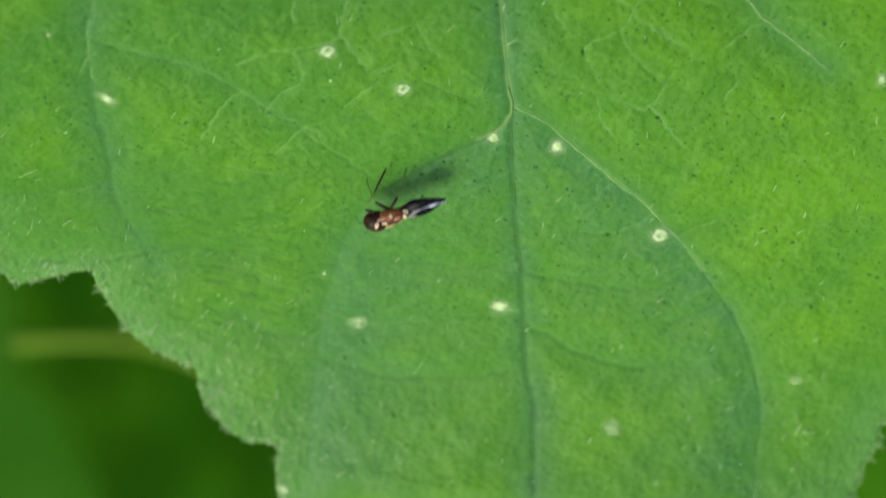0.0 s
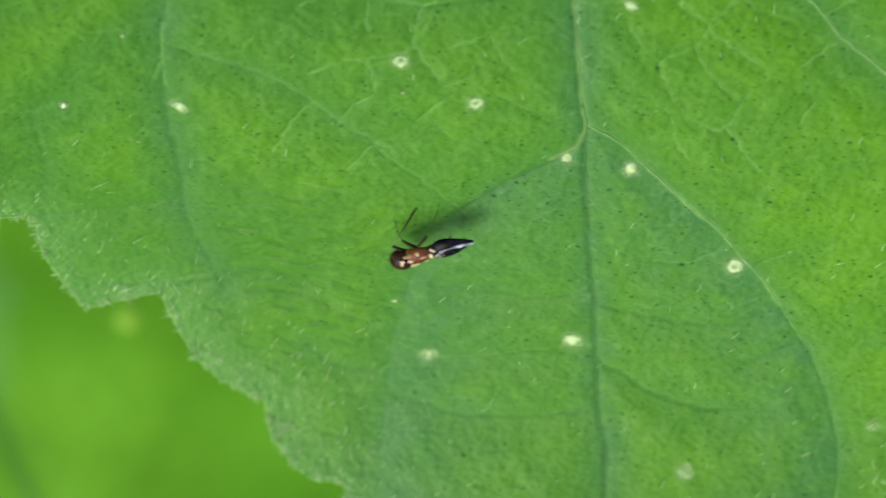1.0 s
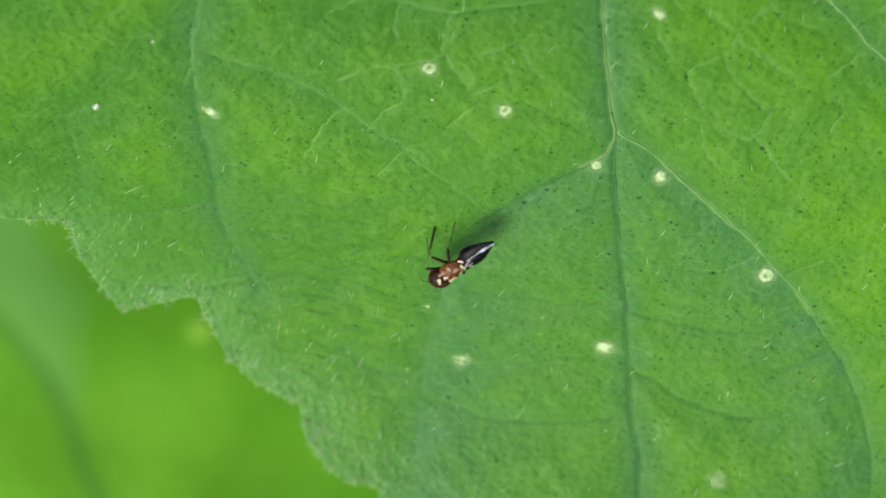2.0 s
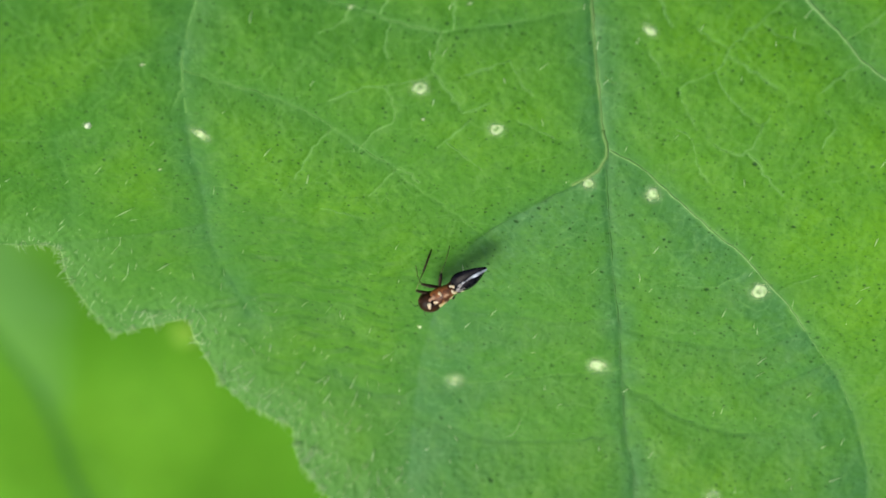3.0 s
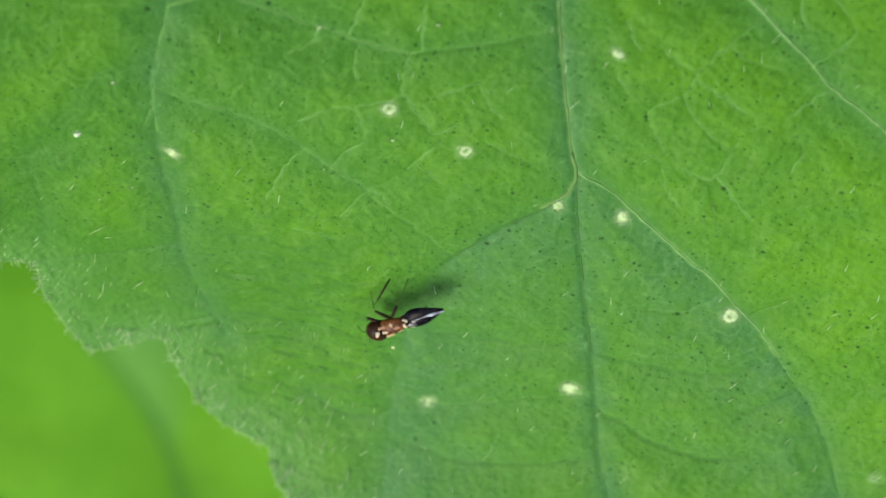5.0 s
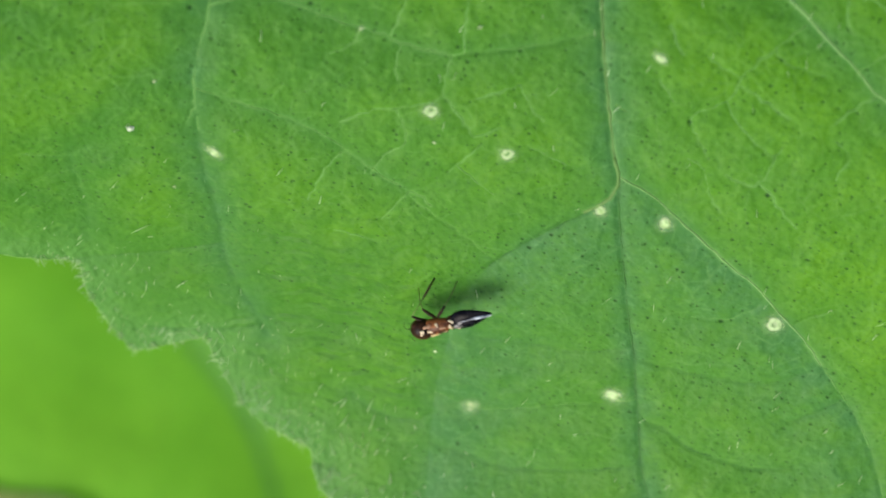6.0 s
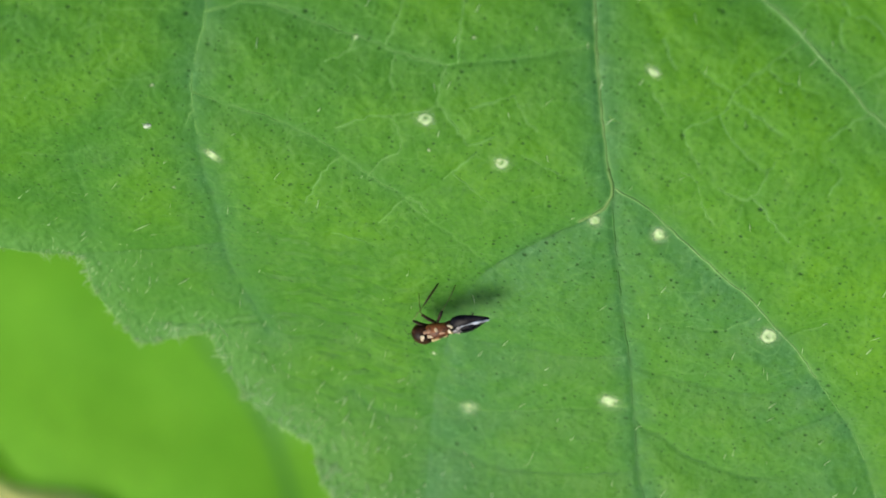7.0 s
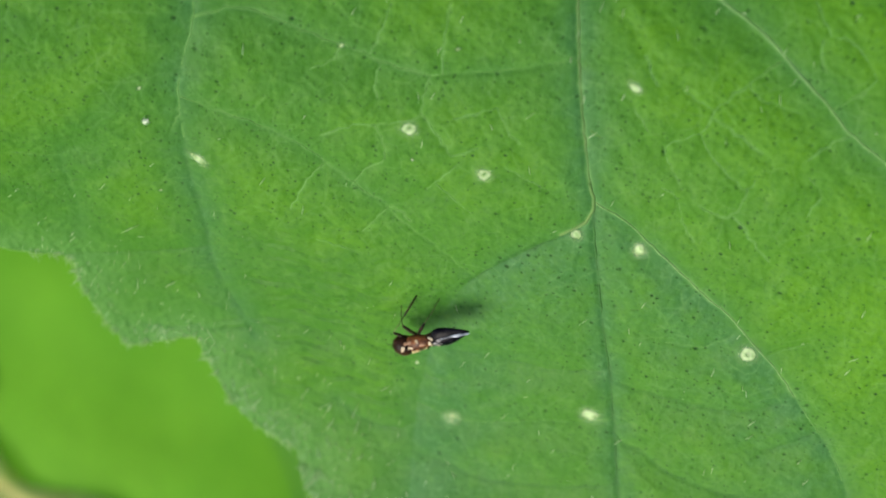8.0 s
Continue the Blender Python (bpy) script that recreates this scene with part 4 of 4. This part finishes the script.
    legs = [
        leg(bug, (1.30, -0.38, -0.10), (1.95, -1.10, -0.05), (1.05, -1.58, -0.75), (-0.05, -2.15, FOOT), True, "front_leg"),
        leg(bug, (1.25, 0.35, -0.15), (1.75, 0.70, -0.25), (2.05, 0.85, -0.9), (2.20, 0.95, FOOT), False, "front_leg"),
        leg(bug, (0.62, -0.50, -0.05), (1.05, -1.46, 0.05), (1.30, -1.65, -0.75), (1.55, -1.75, FOOT), True, "middle_leg", True),
        leg(bug, (0.65, 0.38, -0.15), (0.60, 0.85, -0.20), (0.55, 1.00, -0.85), (0.50, 1.15, FOOT), False, "middle_leg"),
        leg(bug, (0.50, -0.50, -0.10), (-0.35, -1.28, 0.05), (-0.65, -1.33, -0.70), (-1.0, -1.45, FOOT), True, "hind_leg", True),
        leg(bug, (0.15, 0.34, -0.20), (0.05, 0.75, -0.20), (-0.45, 0.85, -0.85), (-0.85, 0.95, FOOT), False, "hind_leg"),
    ]
    return bug, legs


def mite():
    bug = empty("mite", LEAF, "tiny white mite crawling over the leaf", "mite")
    bm = bmesh.new()
    ball(bm, (0, 0, 0.00007), 0.00020, 0.00013, 0.00010, 14, 9)
    finish("body", bm, MITE, bug)
    bm = bmesh.new()
    ball(bm, (0.0002, 0, 0.00006), 0.00008, 0.00007, 0.00006, 10, 7)
    finish("head", bm, MITE, bug)
    for side in (-1, 1):
        for k in range(3):
            x = (0.1 - 0.1 * k) * MM
            bm = bmesh.new()
            tube(bm, [(x, side * 0.00010, 0.00005), (x * 1.3, side * 0.0002, 0.00008), (x * 1.5, side * 0.00027, -0.00002)], [0.000016, 0.000014, 0.00001], 5)
            finish("leg", bm, MITE, bug)
    return bug


ground()
plant_stem = stalk("plant_stem", [(0.012, 0.16, -0.01), (0.015, 0.155, 0.15), (0.012, 0.145, 0.30), (0.010, 0.112, 0.478)], 0.0022, "green upright stem that carries the hairy leaf")
leaf = main_leaf()
scars(leaf)
hairs(leaf)
leaf_rim(leaf)
petiole(leaf)
bug, legs = insect()
crawler = mite()
swaying, swaying_loop, swaying_height = lower_blade("swaying_leaf", pose(-0.0770, -0.0668, 0.3040, 4, 40, 34), 157, 78.5, 17, (LOWER, LOWER_RIB), "bright yellow-green leaf swaying below", 4.7, False,
                                                      ((-2.6, -30.0), (-1.8, -13.0), (-0.8, -9.0), (0.5, -3.0), (1.0, 1.0), (0.4, 9.0), (-0.1, 15.0)), 9.0)
withered_rim(swaying, swaying_loop, swaying_height)
pale_spot(swaying, 19.7, -4.4, 1.5, swaying_height)
stalk("low_stem", [(-0.0768, -0.0671, 0.2481), (-0.0527, -0.0656, 0.2485), (-0.0332, -0.0648, 0.2489), (-0.0044, -0.0728, 0.2319), (0.05, -0.04, 0.15), (0.06, -0.04, -0.01)], 0.00125, "thin yellow-green stem crossing the shade")
lower_blade("deep_leaf", pose(-0.095, -0.085, 0.20, 8, 12, 60), 270, 210, 13, (DEEP, LOWER_RIB), "leaf near the soil, deep shade put into its dark green")
lower_blade("deep_leaf", pose(0.125, -0.07, 0.17, 8, -12, -50), 230, 180, 13, (DEEP, LOWER_RIB), "leaf near the soil, deep shade put into its dark green")

# seconds, place on the leaf in millimetres, heading in degrees
INSECT_ROWS = [
    (0, 2.01, -2.20, -145.2),
    (0.2, 1.14, -2.92, -151.9),
    (0.3, 0.43, -3.14, -153.3),
    (0.5, -0.08, -3.28, -149.2),
    (0.7, -0.41, -3.45, -152.6),
    (0.8, -0.47, -4.04, -150.5),
    (1, -0.62, -3.90, -148.8),
    (1.2, -0.76, -4.09, -136.0),
    (1.5, -0.64, -4.16, -130.0),
    (1.7, -0.53, -4.21, -126.7),
    (2.8, -0.71, -4.80, -130.7),
    (3, -0.66, -4.78, -130.2),
    (3.2, -0.68, -5.17, -130.2),
    (3.5, -0.83, -5.24, -131.2),
    (3.8, -1.04, -5.36, -135.7),
    (4, -1.29, -5.55, -137.4),
    (4.2, -1.40, -5.54, -140.6),
    (4.5, -1.70, -5.72, -147.1),
    (4.7, -1.86, -5.84, -144.0),
    (5.8, -1.71, -5.91, -144.3),
    (6, -1.58, -5.62, -148.7),
    (6.2, -1.57, -5.69, -146.8),
    (6.5, -1.41, -5.40, -148.1),
    (6.8, -1.40, -5.42, -146.6),
    (7, -1.36, -5.66, -146.4),
    (7.2, -1.39, -5.65, -146.9),
    (7.5, -1.37, -5.72, -147.2),
    (8, -1.45, -5.92, -146.6),
]
MITE_ROWS = [
    (0, -21.60, 6.40, -108),
    (1, -21.77, 5.88, -110),
    (1.5, -21.77, 5.93, 79),
    (2.8, -21.66, 6.43, 61),
    (3.5, -21.34, 6.70, 41),
    (4, -21.08, 6.94, 36),
    (4.5, -20.79, 7.10, 26),
    (6, -19.76, 7.58, 24),
    (6.5, -19.34, 7.76, 16),
    (7, -18.71, 7.89, 14),
    (7.5, -18.31, 8.01, 36),
    (8, -17.98, 8.43, 36),
]
# seconds, place in metres, turn in degrees
SWAY_ROWS = [
    (0, -0.0770, -0.0668, 0.3040, 4, 40, 34),
    (0.1, -0.0668, -0.0515, 0.3045, 4, 37, 34),
    (0.2, -0.0650, -0.0485, 0.3045, 4, 29, 34),
    (0.3, -0.0672, -0.0475, 0.3036, 4, 19, 34),
    (0.4, -0.0646, -0.0445, 0.3034, 4, 11, 34),
    (0.5, -0.0639, -0.0430, 0.3037, 4, 6, 34),
    (0.7, -0.0618, -0.0430, 0.3047, 4, 2, 34),
    (1, -0.0583, -0.0418, 0.3042, 4, 3, 34),
    (1.5, -0.0566, -0.0420, 0.3061, 4, 3, 34),
    (1.7, -0.0569, -0.0435, 0.3075, 4, 3, 34),
    (2.8, -0.0579, -0.0391, 0.3045, 4, 0, 34),
    (3, -0.0572, -0.0405, 0.3053, 4, 0, 34),
    (3.5, -0.0571, -0.0399, 0.3062, 4, 0, 34),
    (4, -0.0545, -0.0405, 0.3067, 4, 0, 34),
    (4.5, -0.0504, -0.0406, 0.3063, 4, 0, 34),
    (4.7, -0.0480, -0.0407, 0.3063, 4, 0, 34),
    (5.8, -0.0411, -0.0400, 0.3054, 4, -1, 34),
    (6, -0.0416, -0.0401, 0.3058, 4, -1, 34),
    (6.5, -0.0416, -0.0419, 0.3071, 4, -2, 34),
    (7, -0.0444, -0.0439, 0.3092, 4, -2, 34),
    (7.5, -0.0431, -0.0407, 0.3077, 4, -2, 34),
    (8, -0.0440, -0.0438, 0.3106, 4, -2, 34),
]


def standing(x, y, heading, lift):
    """The pose of something that stands on the leaf's face."""
    e = 0.6
    zx = float(form(x + e, y) - form(x - e, y)) / (2 * e)
    zy = float(form(x, y + e) - form(x, y - e)) / (2 * e)
    up = Vector((-zx, -zy, 1)).normalized()
    ahead = Vector((math.cos(radians(heading)), math.sin(radians(heading)), 0))
    ahead = (ahead - up * ahead.dot(up)).normalized()
    m = Matrix((ahead, up.cross(ahead), up)).transposed().to_4x4()
    m.translation = Vector((x, y, float(form(x, y) + relief(x, y)[0]) + lift)) * MM
    return LEAF @ m


def motions():
    walk(bug, [(t, standing(x, y - 0.02, heading - 6, -FOOT)) for t, x, y, heading in INSECT_ROWS])
    walk(crawler, [(t, standing(x, y, heading, 0.02)) for t, x, y, heading in MITE_ROWS])
    walk(swaying, [(t, pose(*row)) for t, *row in SWAY_ROWS])
    # the legs step a little while the insect turns, and tap now and then
    for k, part in enumerate(legs):
        home = part.location.copy()
        rows = []
        for n in range(17):
            swing = (7 if n < 10 else 3) * math.sin(1.7 * n + 2.1 * k) if n else 0
            rows.append((n * 0.5, pose(home.x, home.y, home.z, 0, 0, swing)))
        walk(part, rows)


motions()
